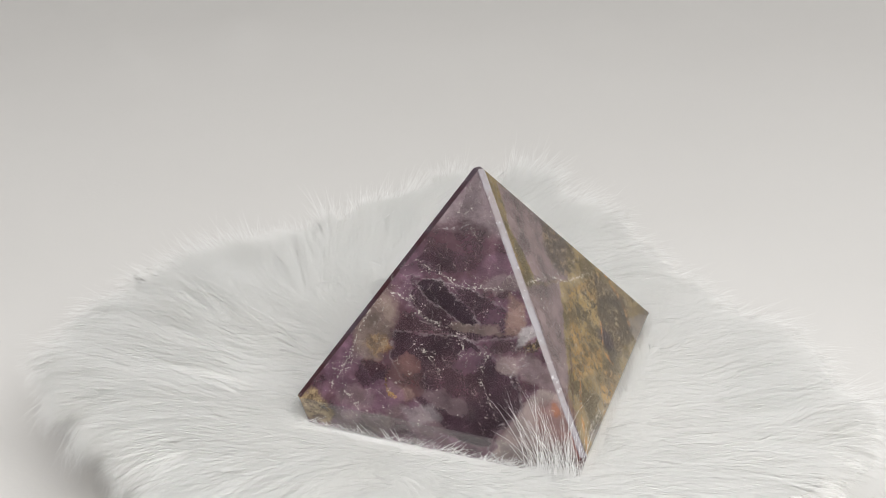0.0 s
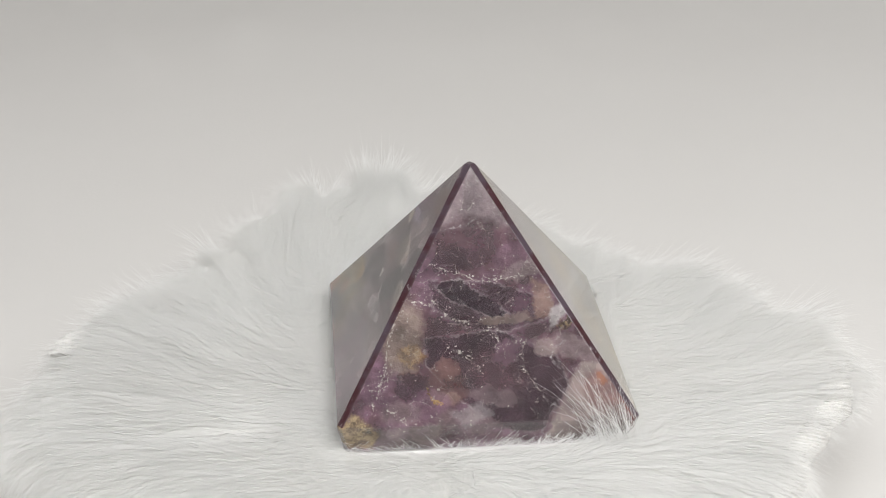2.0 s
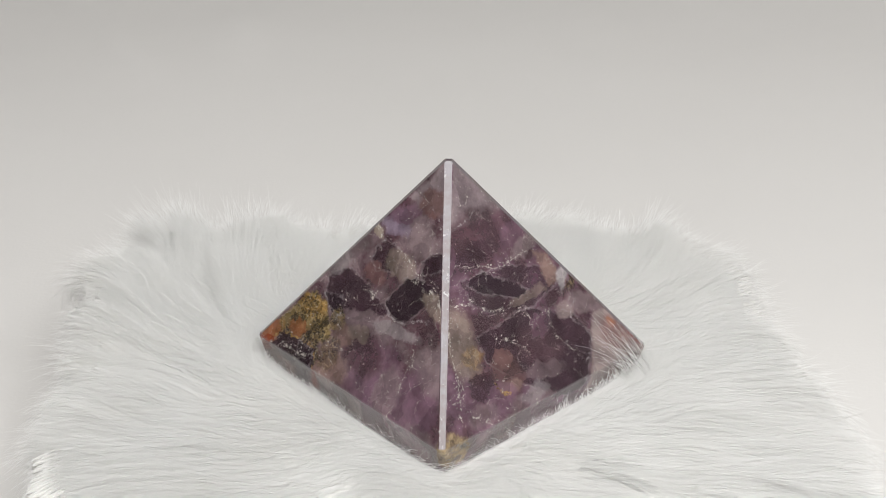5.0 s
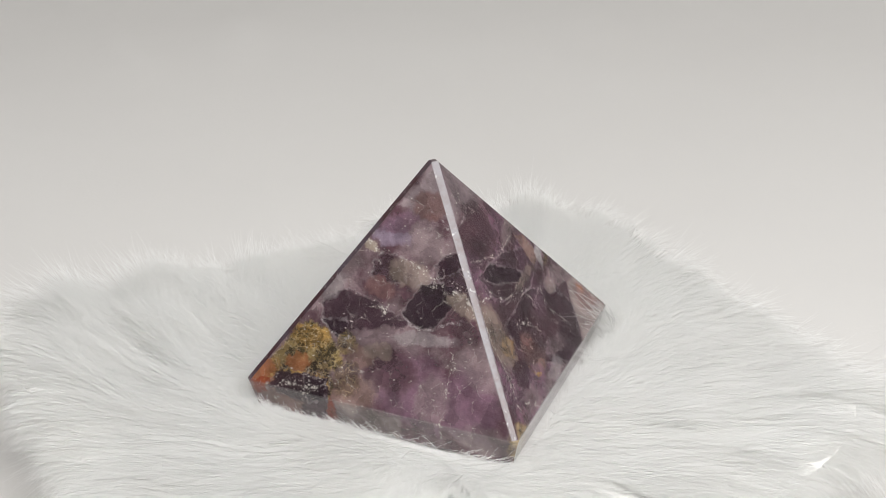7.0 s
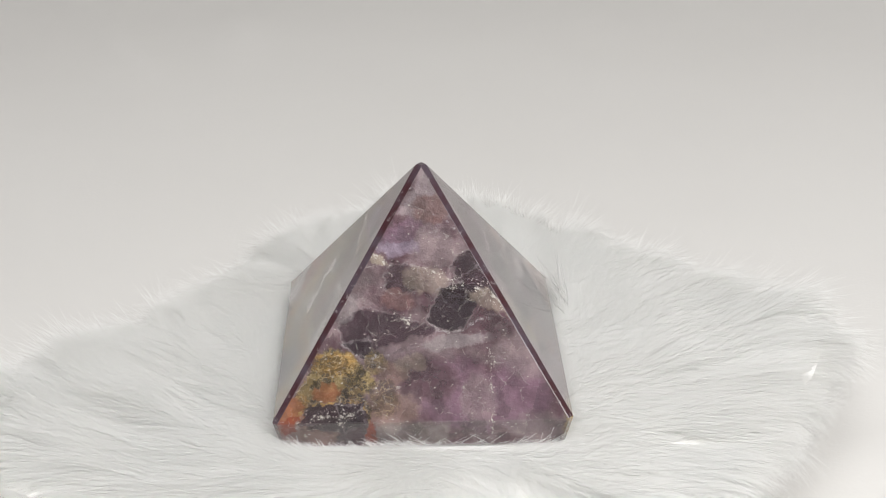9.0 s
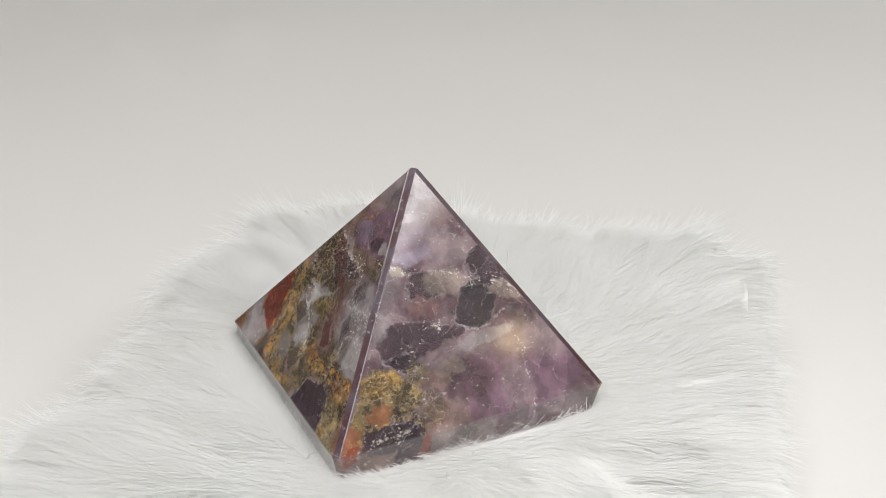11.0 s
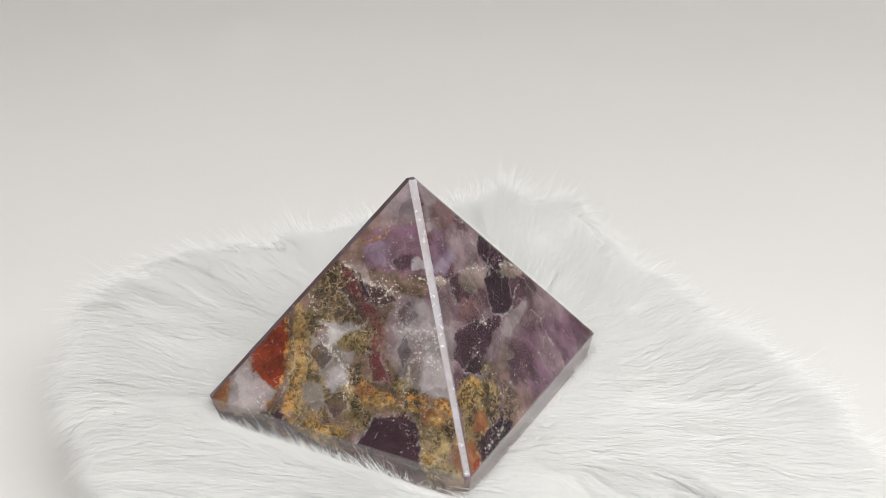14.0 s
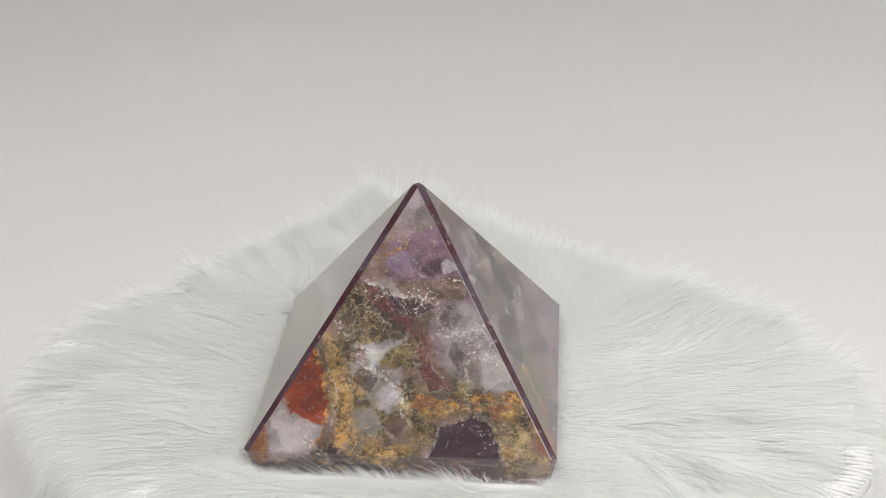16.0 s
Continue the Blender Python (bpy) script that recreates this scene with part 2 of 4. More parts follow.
    s.spot(VIOLET, 0.6, -15.0, 5.3, 5.8, 3.8, 0)
    s.spot(MAUVE, 0.5, -22.2, 3.1, 5.3, 3.2, 0)
    s.shard(VEIL, 0.35, (-6.2, -1.1), (1.0, 1.9), (-2.0, 5.4), (-9.9, 2.5))
    s.spot(BEIGE, 0.35, 5.1, 25.7, 6.7, 1.5, 4)
    s.spot(VIOLET, 0.5, 6.6, 18.2, 5.8, 3.2, 20)
    s.spot(DARK, 0.6, 11.7, 14.2, 4.4, 4.4, 0)
    s.spot(PINK, 0.5, 14.6, 18.6, 3.2, 2.6, -20)
    s.shard(TAN, 0.8, (-36.5, -4.3), (-29.3, -5.6), (-27.9, -1.3), (-33.7, 3.4), (-37.3, 0.0))
    s.shard(GREY, 0.45, (-29.3, -5.6), (-12.7, -5.4), (-12.0, 0.3), (-27.9, -1.3))
    s.vein(VEIL, 0.29, (-10.8, 48.3), (-6.7, 49.0), (-1.2, 50.8))
    s.vein(WHITE, 0.29, (-20.4, 31.3), (-12.4, 29.9), (-8.7, 26.3), (-2.1, 24.2))
    s.vein(WHITE, 0.18, (-13.2, 39.9), (-8.1, 37.6), (-0.8, 35.6), (8.7, 36.0), (16.6, 39.3))
    s.vein(WHITE, 0.26, (2.2, 22.1), (3.4, 19.2), (4.4, 16.8))
    s.vein(WHITE, 0.29, (-8.6, 18.6), (-6.4, 17.7), (-3.5, 14.8), (-2.0, 13.4))
    s.vein(WHITE, 0.18, (8.8, 20.0), (8.8, 14.2), (10.3, 11.3), (13.2, 7.0))
    s.vein(WHITE, 0.26, (-22.5, 28.4), (-25.0, 19.6), (-25.9, 12.4), (-28.0, 6.6))
    s.vein(OCHRE, 0.36, (-15.8, 10.3), (-14.3, 6.0), (-12.1, 4.6))
    s.vein(WHITE, 0.22, (-25.4, 4.0), (-20.7, 1.2))
    s.vein(VEIL, 0.36, (20.4, 9.7), (13.9, 0.6), (12.5, -5.2))
    s.vein(VEIL, 0.36, (20.4, 9.7), (16.0, 15.7), (16.7, 18.6), (20.3, 20.1))


def patches_b(s):
    s.shard(TIP_LIGHT, 0.9, (2.0, 64.8), (-5.8, 51.7), (8.8, 50.5))
    s.spot(ROSE, 0.8, 3.1, 53.4, 5.5, 4.1, 0)
    s.shard(LILAC, 0.7, (-6.8, 41.0), (0.6, 43.4), (-5.1, 49.2), (-11.8, 43.8))
    s.spot(VIOLET, 0.8, -4.4, 47.7, 5.5, 2.3, 20)
    s.spot(MAUVE, 0.9, 4.2, 43.6, 5.1, 4.1, 0)
    s.shard(DARK, 0.95, (9.1, 35.9), (15.0, 37.9), (16.9, 41.5), (15.2, 43.7), (9.3, 41.7), (7.7, 38.8))
    s.shard(DARK, 0.9, (11.9, 32.5), (19.4, 30.9), (20.7, 34.0), (16.5, 39.3), (9.8, 35.5))
    s.spot(BEIGE, 0.9, -10.2, 40.4, 2.6, 1.3, -20)
    s.shard(DARK, 0.7, (-9.2, 32.8), (-5.6, 31.2), (0.3, 33.2), (-1.0, 38.4), (-6.8, 39.3), (-9.1, 36.4))
    s.spot(BEIGE, 0.45, 1.1, 35.4, 5.8, 3.5, -10)
    s.spot(ROSE, 0.6, -5.6, 30.2, 4.7, 2.6, 0)
    s.shard(DARK, 0.9, (-17.6, 17.8), (-13.3, 16.2), (-8.9, 16.8), (0.6, 19.4), (4.3, 23.6), (-5.8, 26.1), (-14.4, 28.5), (-20.3, 25.1), (-19.7, 20.7))
    s.shard(BLACK, 0.8, (-17.9, 17.5), (-14.7, 15.8), (-11.5, 16.4), (-13.2, 20.5), (-20.0, 20.0))
    s.shard(BLACK, 0.95, (4.3, 22.9), (8.7, 22.3), (11.7, 25.6), (15.5, 31.3), (13.4, 34.0), (7.6, 34.4), (3.9, 32.4), (1.8, 25.1))
    s.spot(BEIGE, 0.5, 17.9, 28.9, 6.6, 2.3, -28)
    s.spot(MAUVE, 0.7, -1.6, 18.0, 10.2, 2.9, 12)
    s.spot(VEIL, 0.4, -20.2, 29.5, 4.4, 4.4, 0)
    s.spot(VEIL, 0.4, 8.6, 19.8, 8.8, 2.0, 10)
    s.spot(VIOLET, 0.7, 8.2, 6.8, 10.9, 8.8, 0)
    s.spot(PLUM, 0.8, 0.3, 10.3, 8.8, 5.3, -10)
    s.spot(DARK, 0.5, -3.2, 13.0, 6.6, 3.8, 0)
    s.spot(VIOLET, 0.8, 23.4, 6.4, 8.5, 9.1, 0)
    s.spot(MAUVE, 0.7, 27.4, 17.1, 7.0, 7.3, -30)
    s.shard(OLIVE, 0.95, (-32.4, 4.9), (-25.1, 5.7), (-15.0, 5.4), (-11.3, 8.9), (-12.6, 15.4), (-17.6, 17.0), (-20.4, 20.0), (-24.1, 18.2), (-28.6, 12.3))
    s.spot(OCHRE, 0.8, -22.0, 14.3, 5.3, 3.5, 0)
    s.spot(OLIVE, 0.7, -11.9, 14.7, 2.9, 2.9, 0)
    s.spot(TAUPE, 0.6, -7.6, 11.7, 3.8, 3.2, 0)
    s.spot(TAUPE, 0.7, -7.9, 3.0, 7.3, 4.4, 0)
    s.spot(BEIGE, 0.4, -3.2, 14.4, 4.4, 2.3, 0)
    s.shard(UMBER, 0.9, (-35.4, -0.7), (-13.5, -2.6), (-12.2, 3.2), (-17.8, 8.8), (-26.5, 7.6), (-31.6, 4.5))
    s.spot(OCHRE, 0.6, -28.8, 4.4, 3.8, 1.5, -35)
    s.spot(UMBER, 0.6, -16.7, 7.6, 2.3, 2.3, 0)
    s.spot(RUST, 0.8, -24.3, 7.6, 3.5, 2.3, 0)
    s.spot(RUST, 0.9, -33.1, 2.4, 4.4, 3.2, 30)
    s.spot(RED, 0.8, -33.6, 0.1, 3.2, 1.3, 20)
    s.shard(DARK, 0.95, (-30.4, -4.6), (-15.3, -5.4), (-13.4, -0.4), (-15.0, 5.0), (-19.3, 5.5), (-28.0, 4.4), (-31.0, 0.2))
    s.shard(BLACK, 0.8, (-19.5, -1.6), (-14.4, -0.4), (-15.8, 4.4), (-21.1, 4.6))
    s.shard(TAUPE, 0.7, (-36.9, -6.1), (-22.5, -6.6), (-21.0, -2.6), (-28.9, -0.9), (-38.2, -0.6))
    s.spot(RED, 0.8, -33.6, -1.3, 2.0, 1.0, 0)
    s.shard(GREY, 0.5, (-11.7, -6.2), (6.3, -6.8), (6.5, -0.6), (-11.6, -0.5))
    s.shard(RED, 0.95, (-15.0, -4.5), (-11.3, -5.2), (-11.7, -0.9), (-13.0, 1.0), (-13.7, -1.4))
    s.spot(UMBER, 0.6, -9.5, 5.9, 3.8, 4.4, 0)
    s.shard(TAN, 0.9, (35.3, -4.1), (38.1, -4.5), (38.9, -0.6), (37.5, 4.5), (35.8, 2.8))
    s.spot(MAUVE, 0.6, 29.6, -1.8, 7.3, 4.1, 0)
    s.shard(VIOLET, 0.7, (6.5, -1.0), (16.8, -3.5), (16.8, 6.6), (7.4, 6.9))
    s.vein(VEIL, 0.22, (-4.2, 54.6), (2.3, 52.2), (8.1, 49.1), (10.2, 47.6))
    s.vein(WHITE, 0.29, (0.4, 38.3), (4.8, 36.7), (9.1, 34.4), (7.5, 33.0))
    s.vein(VEIL, 0.36, (1.8, 24.8), (4.3, 22.4), (8.6, 21.9), (13.1, 24.8), (20.4, 26.7))
    s.vein(WHITE, 0.44, (14.1, 33.1), (19.1, 30.4), (22.7, 27.4))
    s.vein(WHITE, 0.18, (16.9, 18.1), (17.3, 12.3), (17.0, 2.2), (17.3, -5.0))
    s.vein(WHITE, 0.36, (-26.7, 1.5), (-20.9, 2.0), (-16.5, 3.0), (-20.9, -0.2))
    s.vein(OCHRE, 0.29, (-32.4, 0.9), (-28.0, 4.4), (-20.8, 5.6), (-15.0, 5.0), (-13.0, -0.4))
    s.vein(WHITE, 0.44, (-12.6, 42.1), (-9.7, 40.8), (-7.6, 38.6))
    s.vein(WHITE, 0.36, (-7.2, 25.4), (-4.3, 25.6), (-2.6, 24.5))
    s.vein(VEIL, 0.29, (-20.1, 19.9), (-17.6, 17.3), (-13.3, 15.9), (-7.5, 16.9))
    s.vein(VEIL, 0.29, (-9.2, 32.8), (-9.0, 36.1), (-6.8, 39.3))
    s.spot(LILAC, 0.5, -6.7, 43.7, 4.4, 1.5, 15)
    s.spot(PINK, 0.35, 13.9, 5.2, 4.4, 7.3, 0)


def patches_c(s):
    s.shard(TIP_LIGHT, 1.0, (2.2, 66.1), (-3.2, 55.8), (8.3, 56.1))
    s.spot(MAUVE, 0.7, 2.6, 54.5, 6.6, 2.6, 0)
    s.shard(VIOLET, 0.8, (-4.0, 42.2), (6.0, 42.5), (14.7, 44.1), (9.8, 55.4), (-4.4, 52.2))
    s.spot(VIOLET, 0.8, 7.7, 53.2, 4.1, 2.3, 0)
    s.spot(ROSE, 0.8, -5.5, 50.0, 4.1, 2.0, 10)
    s.spot(LILAC, 0.5, -0.6, 46.6, 4.4, 2.9, 0)
    s.spot(DARK, 0.7, 7.6, 45.6, 3.2, 1.9, 0)
    s.spot(VEIL, 0.8, 10.8, 45.7, 1.8, 1.5, 0)
    s.shard(PINK, 0.75, (-8.3, 41.3), (-2.5, 39.1), (8.2, 38.5), (11.7, 41.9), (6.0, 42.5), (-2.6, 42.2), (-4.2, 45.3), (-9.8, 44.1))
    s.shard(UMBER, 0.95, (-14.6, 37.6), (-16.4, 31.5), (-9.2, 30.3), (0.9, 33.8), (-3.9, 40.0), (-11.5, 41.9))
    s.shard(DARK, 0.7, (-2.2, 33.7), (2.8, 33.5), (8.3, 36.1), (4.0, 38.1), (-3.9, 38.6))
    s.shard(BLACK, 0.8, (-9.5, 35.6), (-6.5, 32.1), (-0.1, 34.4), (-2.4, 38.6), (-8.2, 39.2))
    s.spot(UMBER, 0.7, -13.1, 37.6, 3.6, 2.3, 0)
    s.shard(MAUVE, 0.7, (6.5, 29.7), (8.9, 22.0), (19.4, 23.0), (22.3, 28.8), (17.5, 38.5), (7.5, 38.2))
    s.spot(VEIL, 0.6, 16.2, 33.5, 5.3, 4.7, 0)
    s.shard(VIOLET, 0.6, (14.7, 37.7), (17.6, 35.7), (18.9, 37.1), (15.2, 42.0))
    s.shard(PLUM, 0.5, (12.1, 31.3), (15.6, 30.7), (16.9, 34.3), (12.0, 34.1))
    s.shard(VEIL, 0.5, (12.3, 24.2), (16.4, 28.6), (12.0, 32.0), (7.9, 29.7))
    s.shard(OLIVE, 0.8, (-17.0, 19.0), (-14.5, 5.0), (-9.3, -1.8), (4.8, 0.2), (7.0, 15.6), (0.8, 29.5), (-16.3, 27.5))
    s.shard(UMBER, 0.7, (-13.9, 12.8), (-9.8, 11.5), (-6.4, 15.1), (-10.2, 20.7), (-14.4, 18.4))
    s.shard(GREY, 0.8, (-10.0, 15.0), (-2.7, 9.7), (0.7, 14.0), (-3.1, 20.9), (-8.9, 23.5), (-13.2, 22.0))
    s.shard(TAUPE, 0.6, (0.7, 13.3), (5.9, 15.6), (4.0, 21.1), (-3.1, 20.9))
    s.shard(UMBER, 0.7, (2.5, 21.1), (6.7, 22.6), (5.8, 28.2), (0.8, 28.1))
    s.spot(OLIVE, 0.7, -12.7, 27.7, 4.1, 3.2, 0)
    s.spot(BLACK, 0.6, -2.0, 28.0, 3.8, 1.8, 0)
    s.spot(UMBER, 0.7, -13.2, 24.1, 2.6, 2.0, 0)
    s.shard(GREY, 0.85, (-12.7, 5.1), (-9.4, 1.0), (-4.0, 6.8), (-6.3, 11.6), (-12.4, 10.7))
    s.shard(TAUPE, 0.7, (-0.9, 1.3), (5.4, 3.0), (3.0, 8.5), (-4.0, 7.5))
    s.shard(PLUM, 0.55, (-6.5, 0.4), (-0.9, -0.0), (-3.1, 4.1), (-8.1, 4.6))
    s.spot(OCHRE, 0.7, -2.3, 0.6, 6.6, 2.0, 15)
    s.spot(OCHRE, 0.6, -10.1, 17.6, 1.8, 3.8, 0)
    s.spot(TAN, 0.6, 1.4, 13.3, 3.2, 2.0, 0)
    s.shard(VEIL, 0.9, (-6.9, 19.8), (-4.2, 25.7), (-9.3, 24.2))
    s.shard(MAUVE, 0.8, (-11.0, 22.0), (-8.1, 20.7), (-9.3, 24.9), (-11.8, 24.1))
    s.shard(VEIL, 0.85, (-3.0, 10.2), (0.3, 13.3), (-1.5, 16.0), (-5.3, 11.7))
    s.shard(VEIL, 0.6, (-0.4, 15.4), (-0.0, 21.0), (-3.1, 20.2))
    s.shard(OLIVE, 0.8, (14.8, 13.8), (17.5, 16.7), (17.0, 20.9), (11.9, 15.8))
    s.shard(VEIL, 0.75, (20.0, 15.8), (31.2, 16.4), (23.7, 30.2), (18.1, 28.6))
    s.shard(GREY, 0.8, (23.8, 19.0), (28.6, 20.5), (24.2, 28.8), (20.7, 27.3))
    s.shard(PINK, 0.95, (-33.8, 5.5), (-32.9, -1.8), (-21.8, -1.1), (-22.1, 4.8), (-25.4, 8.2), (-29.9, 12.9), (-32.5, 8.6))
    s.spot(ROSE, 0.6, -23.1, 6.1, 2.9, 4.4, 0)
    s.shard(TAN, 0.85, (-17.4, 14.8), (-16.1, 5.0), (-13.3, 0.9), (-15.5, 16.2), (-17.4, 27.5), (-20.6, 29.1))
    s.spot(UMBER, 0.6, -17.1, 21.8, 1.3, 4.4, -8)
    s.spot(RUST, 0.6, -15.3, 17.9, 1.3, 1.5, 0)
    s.spot(AMBER, 0.7, -13.6, 7.2, 1.3, 5.8, -4)
    s.shard(UMBER, 0.9, (-20.3, -1.5), (-16.4, -1.3), (-16.6, 4.3), (-20.7, -0.1))
    s.shard(DARK, 0.95, (-14.3, -2.2), (-13.3, 0.2), (-16.3, 2.9), (-18.1, 0.0))
    s.shard(OCHRE, 0.45, (24.1, 8.9), (35.6, 9.4), (30.9, 16.4), (21.4, 15.4))
    s.shard(OCHRE, 0.4, (2.9, 12.0), (7.2, 9.3), (22.7, 10.6), (21.1, 15.4), (8.5, 13.6), (2.1, 15.4))
    s.spot(RUST, 0.6, 5.0, 13.0, 2.9, 1.8, 0)
    s.spot(RUST, 0.6, 24.0, 11.7, 3.2, 1.5, 0)
    s.spot(UMBER, 0.6, 30.3, 10.8, 3.6, 1.8, 20)
    s.spot(OLIVE, 0.6, 5.2, 6.9, 4.1, 4.1, 0)
    s.shard(TAUPE, 0.8, (12.3, 6.6), (19.3, 6.8), (19.9, 8.0), (17.8, 9.0), (11.5, 7.7))
    s.spot(PLUM, 0.7, 15.2, 4.0, 4.7, 2.0, 0)
    s.shard(TAN, 0.8, (24.3, 2.3), (26.6, -2.9), (37.9, -3.0), (38.5, 2.8), (26.9, 9.3), (21.6, 9.8))
    s.shard(TAUPE, 0.7, (31.3, 2.5), (36.9, 0.3), (37.6, 2.8), (31.1, 8.1))
    s.spot(RUST, 0.6, 35.4, 3.8, 3.2, 2.3, -30)
    s.spot(OCHRE, 0.7, 26.5, -0.7, 2.0, 3.5, 0)
    s.spot(OLIVE, 0.6, 29.2, 4.5, 2.6, 2.6, -20)
    s.shard(DARK, 0.95, (-36.0, -7.7), (-9.0, -7.3), (-7.7, -5.2), (-14.9, -2.7), (-20.6, -1.6), (-36.3, -2.5))
    s.shard(DARK, 0.85, (-14.7, -7.5), (5.1, -6.8), (4.9, -3.7), (-9.2, -2.0), (-17.1, -0.7))
    s.shard(PLUM, 0.8, (5.8, -6.7), (24.6, -6.0), (24.5, -1.2), (4.9, -1.9))
    s.shard(TAUPE, 0.6, (30.8, -5.1), (38.5, -4.8), (39.0, 0.1), (30.7, -0.9))
    s.shard(UMBER, 0.85, (-13.4, 30.6), (-7.5, 28.0), (1.1, 27.4), (0.5, 33.1), (-6.6, 40.6), (-11.4, 38.5))
    s.shard(BLACK, 0.55, (-8.2, 35.2), (0.9, 29.0), (0.5, 33.1), (-5.8, 39.6))
    s.vein(WINE, 1.5, (-8.7, 40.3), (-0.9, 33.3), (4.9, 29.0), (6.1, 22.5), (11.2, 16.8))
    s.shard(WINE, 0.8, (3.8, 21.7), (7.1, 15.8), (11.2, 16.8), (6.3, 23.9))
    s.shard(VEIL, 0.85, (-13.0, 26.2), (-7.1, 24.5), (0.4, 26.7), (-0.4, 28.1), (-7.3, 26.9))
    s.shard(WHITE, 0.5, (-8.6, 25.2), (-7.7, 19.3), (-4.8, 23.3), (-0.3, 27.0))
    s.shard(VEIL, 0.7, (-6.1, 14.6), (-3.7, 11.6), (-1.4, 12.6), (0.2, 15.5), (-2.5, 18.0))
    s.shard(RED, 1, (-29.2, 17.5), (-26.7, 9.8), (-18.8, 6.9), (-17.6, 10.6), (-19.4, 19.7), (-22.2, 26.0))
    s.vein(AMBER, 0.7, (-22.3, 26.8), (-19.1, 19.7), (-17.5, 10.9), (-18.6, 6.0), (-20.9, 0.7))
    s.shard(VEIL, 0.6, (-31.6, -0.0), (-20.9, 0.5), (-18.7, 6.4), (-26.2, 9.3), (-30.7, 11.1))
    s.shard(RUST, 0.9, (-36.8, 1.5), (-34.9, -3.1), (-32.2, -1.5), (-32.4, 6.8), (-33.6, 7.8))
    s.shard(OCHRE, 0.6, (-20.2, 29.4), (-17.2, 12.3), (-13.4, 3.7), (-9.9, 3.3), (-12.0, 14.1), (-16.8, 28.7))
    s.shard(OCHRE, 0.6, (-13.4, 3.3), (-3.0, -1.7), (2.5, -1.2), (-7.2, 5.0), (-11.1, 8.0))
    s.vein(AMBER, 0.8, (2.3, 15.4), (8.1, 12.5), (15.0, 13.5), (20.4, 14.9), (28.6, 14.3), (34.5, 8.8))
    s.vein(OCHRE, 1.1, (5.5, 10.9), (15.1, 12.1), (23.4, 12.1), (30.5, 8.4), (35.5, 4.9))
    s.shard(DARK, 0.95, (6.6, -0.8), (24.5, -1.0), (23.9, 3.1), (20.9, 9.4), (16.7, 10.1), (9.8, 7.1))
    s.shard(VEIL, 0.30, (10.7, 29.8), (10.1, 21.5), (16.1, 16.3), (26.9, 18.2), (21.8, 29.3), (14.3, 35.6))
    s.vein(WHITE, 0.4, (16.1, 16.6), (15.6, 22.0), (19.1, 29.1), (23.0, 30.8))
    s.shard(BLACK, 0.6, (-12.0, 18.0), (-8.0, 15.0), (-5.5, 18.5), (-9.5, 22.0))
    s.shard(UMBER, 0.8, (-1.5, 16.5), (1.5, 12.0), (4.5, 15.0), (2.0, 20.0))
    s.shard(BLACK, 0.5, (-4.5, 8.0), (-1.0, 4.5), (2.5, 7.5), (-0.5, 11.0))
    s.shard(BLACK, 0.5, (11.0, 24.5), (14.0, 20.5), (15.0, 25.0), (12.5, 28.0))
    s.shard(DARK, 0.45, (8.5, 33.0), (12.0, 29.5), (14.5, 33.5), (11.0, 37.0))
    s.shard(UMBER, 0.7, (27.0, 10.0), (30.5, 6.5), (32.5, 9.0), (29.5, 12.5))
    s.vein(WHITE, 0.5, (8.0, 34.0), (12.0, 30.0), (17.0, 28.5), (21.0, 24.0))
    s.vein(WHITE, 0.45, (-10.0, 22.5), (-5.0, 19.5), (-1.0, 16.5), (1.0, 12.0))
    s.vein(AMBER, 0.29, (-10.0, 47.0), (-4.3, 48.6), (0.6, 50.9), (-0.9, 53.0))
    s.vein(TAN, 0.36, (-3.1, 53.7), (0.6, 50.9), (2.0, 53.1))
    s.vein(VEIL, 0.36, (2.1, 48.8), (3.0, 45.9), (5.2, 43.1))
    s.vein(WHITE, 0.44, (-9.7, 42.0), (-5.4, 40.4), (-3.9, 39.0), (4.7, 38.4))
    s.vein(VEIL, 0.29, (17.3, 24.4), (16.0, 19.4), (15.5, 14.5), (17.8, 9.0))
    s.vein(WHITE, 0.36, (14.2, 29.9), (18.5, 30.8), (22.0, 28.8), (20.7, 25.9))
    s.vein(WHITE, 0.29, (11.6, 42.6), (15.9, 42.0), (18.0, 43.5))
    s.vein(WHITE, 0.29, (6.1, 39.6), (4.1, 36.0), (0.6, 34.9))
    s.vein(WHITE, 0.22, (-16.5, 32.5), (-13.5, 29.1), (-10.5, 27.0), (-9.3, 24.9))
    s.vein(VEIL, 0.22, (-22.7, 27.3), (-18.9, 21.8), (-16.4, 18.3), (-14.9, 12.7), (-16.9, 4.9))
    s.vein(OCHRE, 0.36, (-32.9, 5.1), (-32.5, 1.6), (-33.4, -2.0))
    s.vein(TAN, 0.29, (-16.6, 3.8), (-13.6, -0.5), (-9.2, -2.0), (-0.7, -4.2))
    s.vein(OCHRE, 0.58, (-16.3, 3.3), (-10.7, -0.8), (2.1, -2.7))
    s.vein(TAN, 0.29, (6.6, 8.6), (12.9, 9.1), (18.5, 9.7), (22.7, 8.5))
    s.vein(VEIL, 0.44, (20.8, 7.4), (23.6, 2.9), (25.8, -1.1), (26.7, -4.5))
    s.vein(VEIL, 0.29, (9.4, 7.3), (8.2, 2.4), (6.9, -0.5))
    s.vein(WHITE, 0.29, (-23.1, 4.7), (-21.3, 0.6), (-18.5, -0.7))
    s.vein(OCHRE, 0.29, (-21.8, -1.4), (-12.0, -3.5), (-0.6, -5.9))
    s.vein(WHITE, 0.36, (14.7, -2.2), (17.5, -3.0))


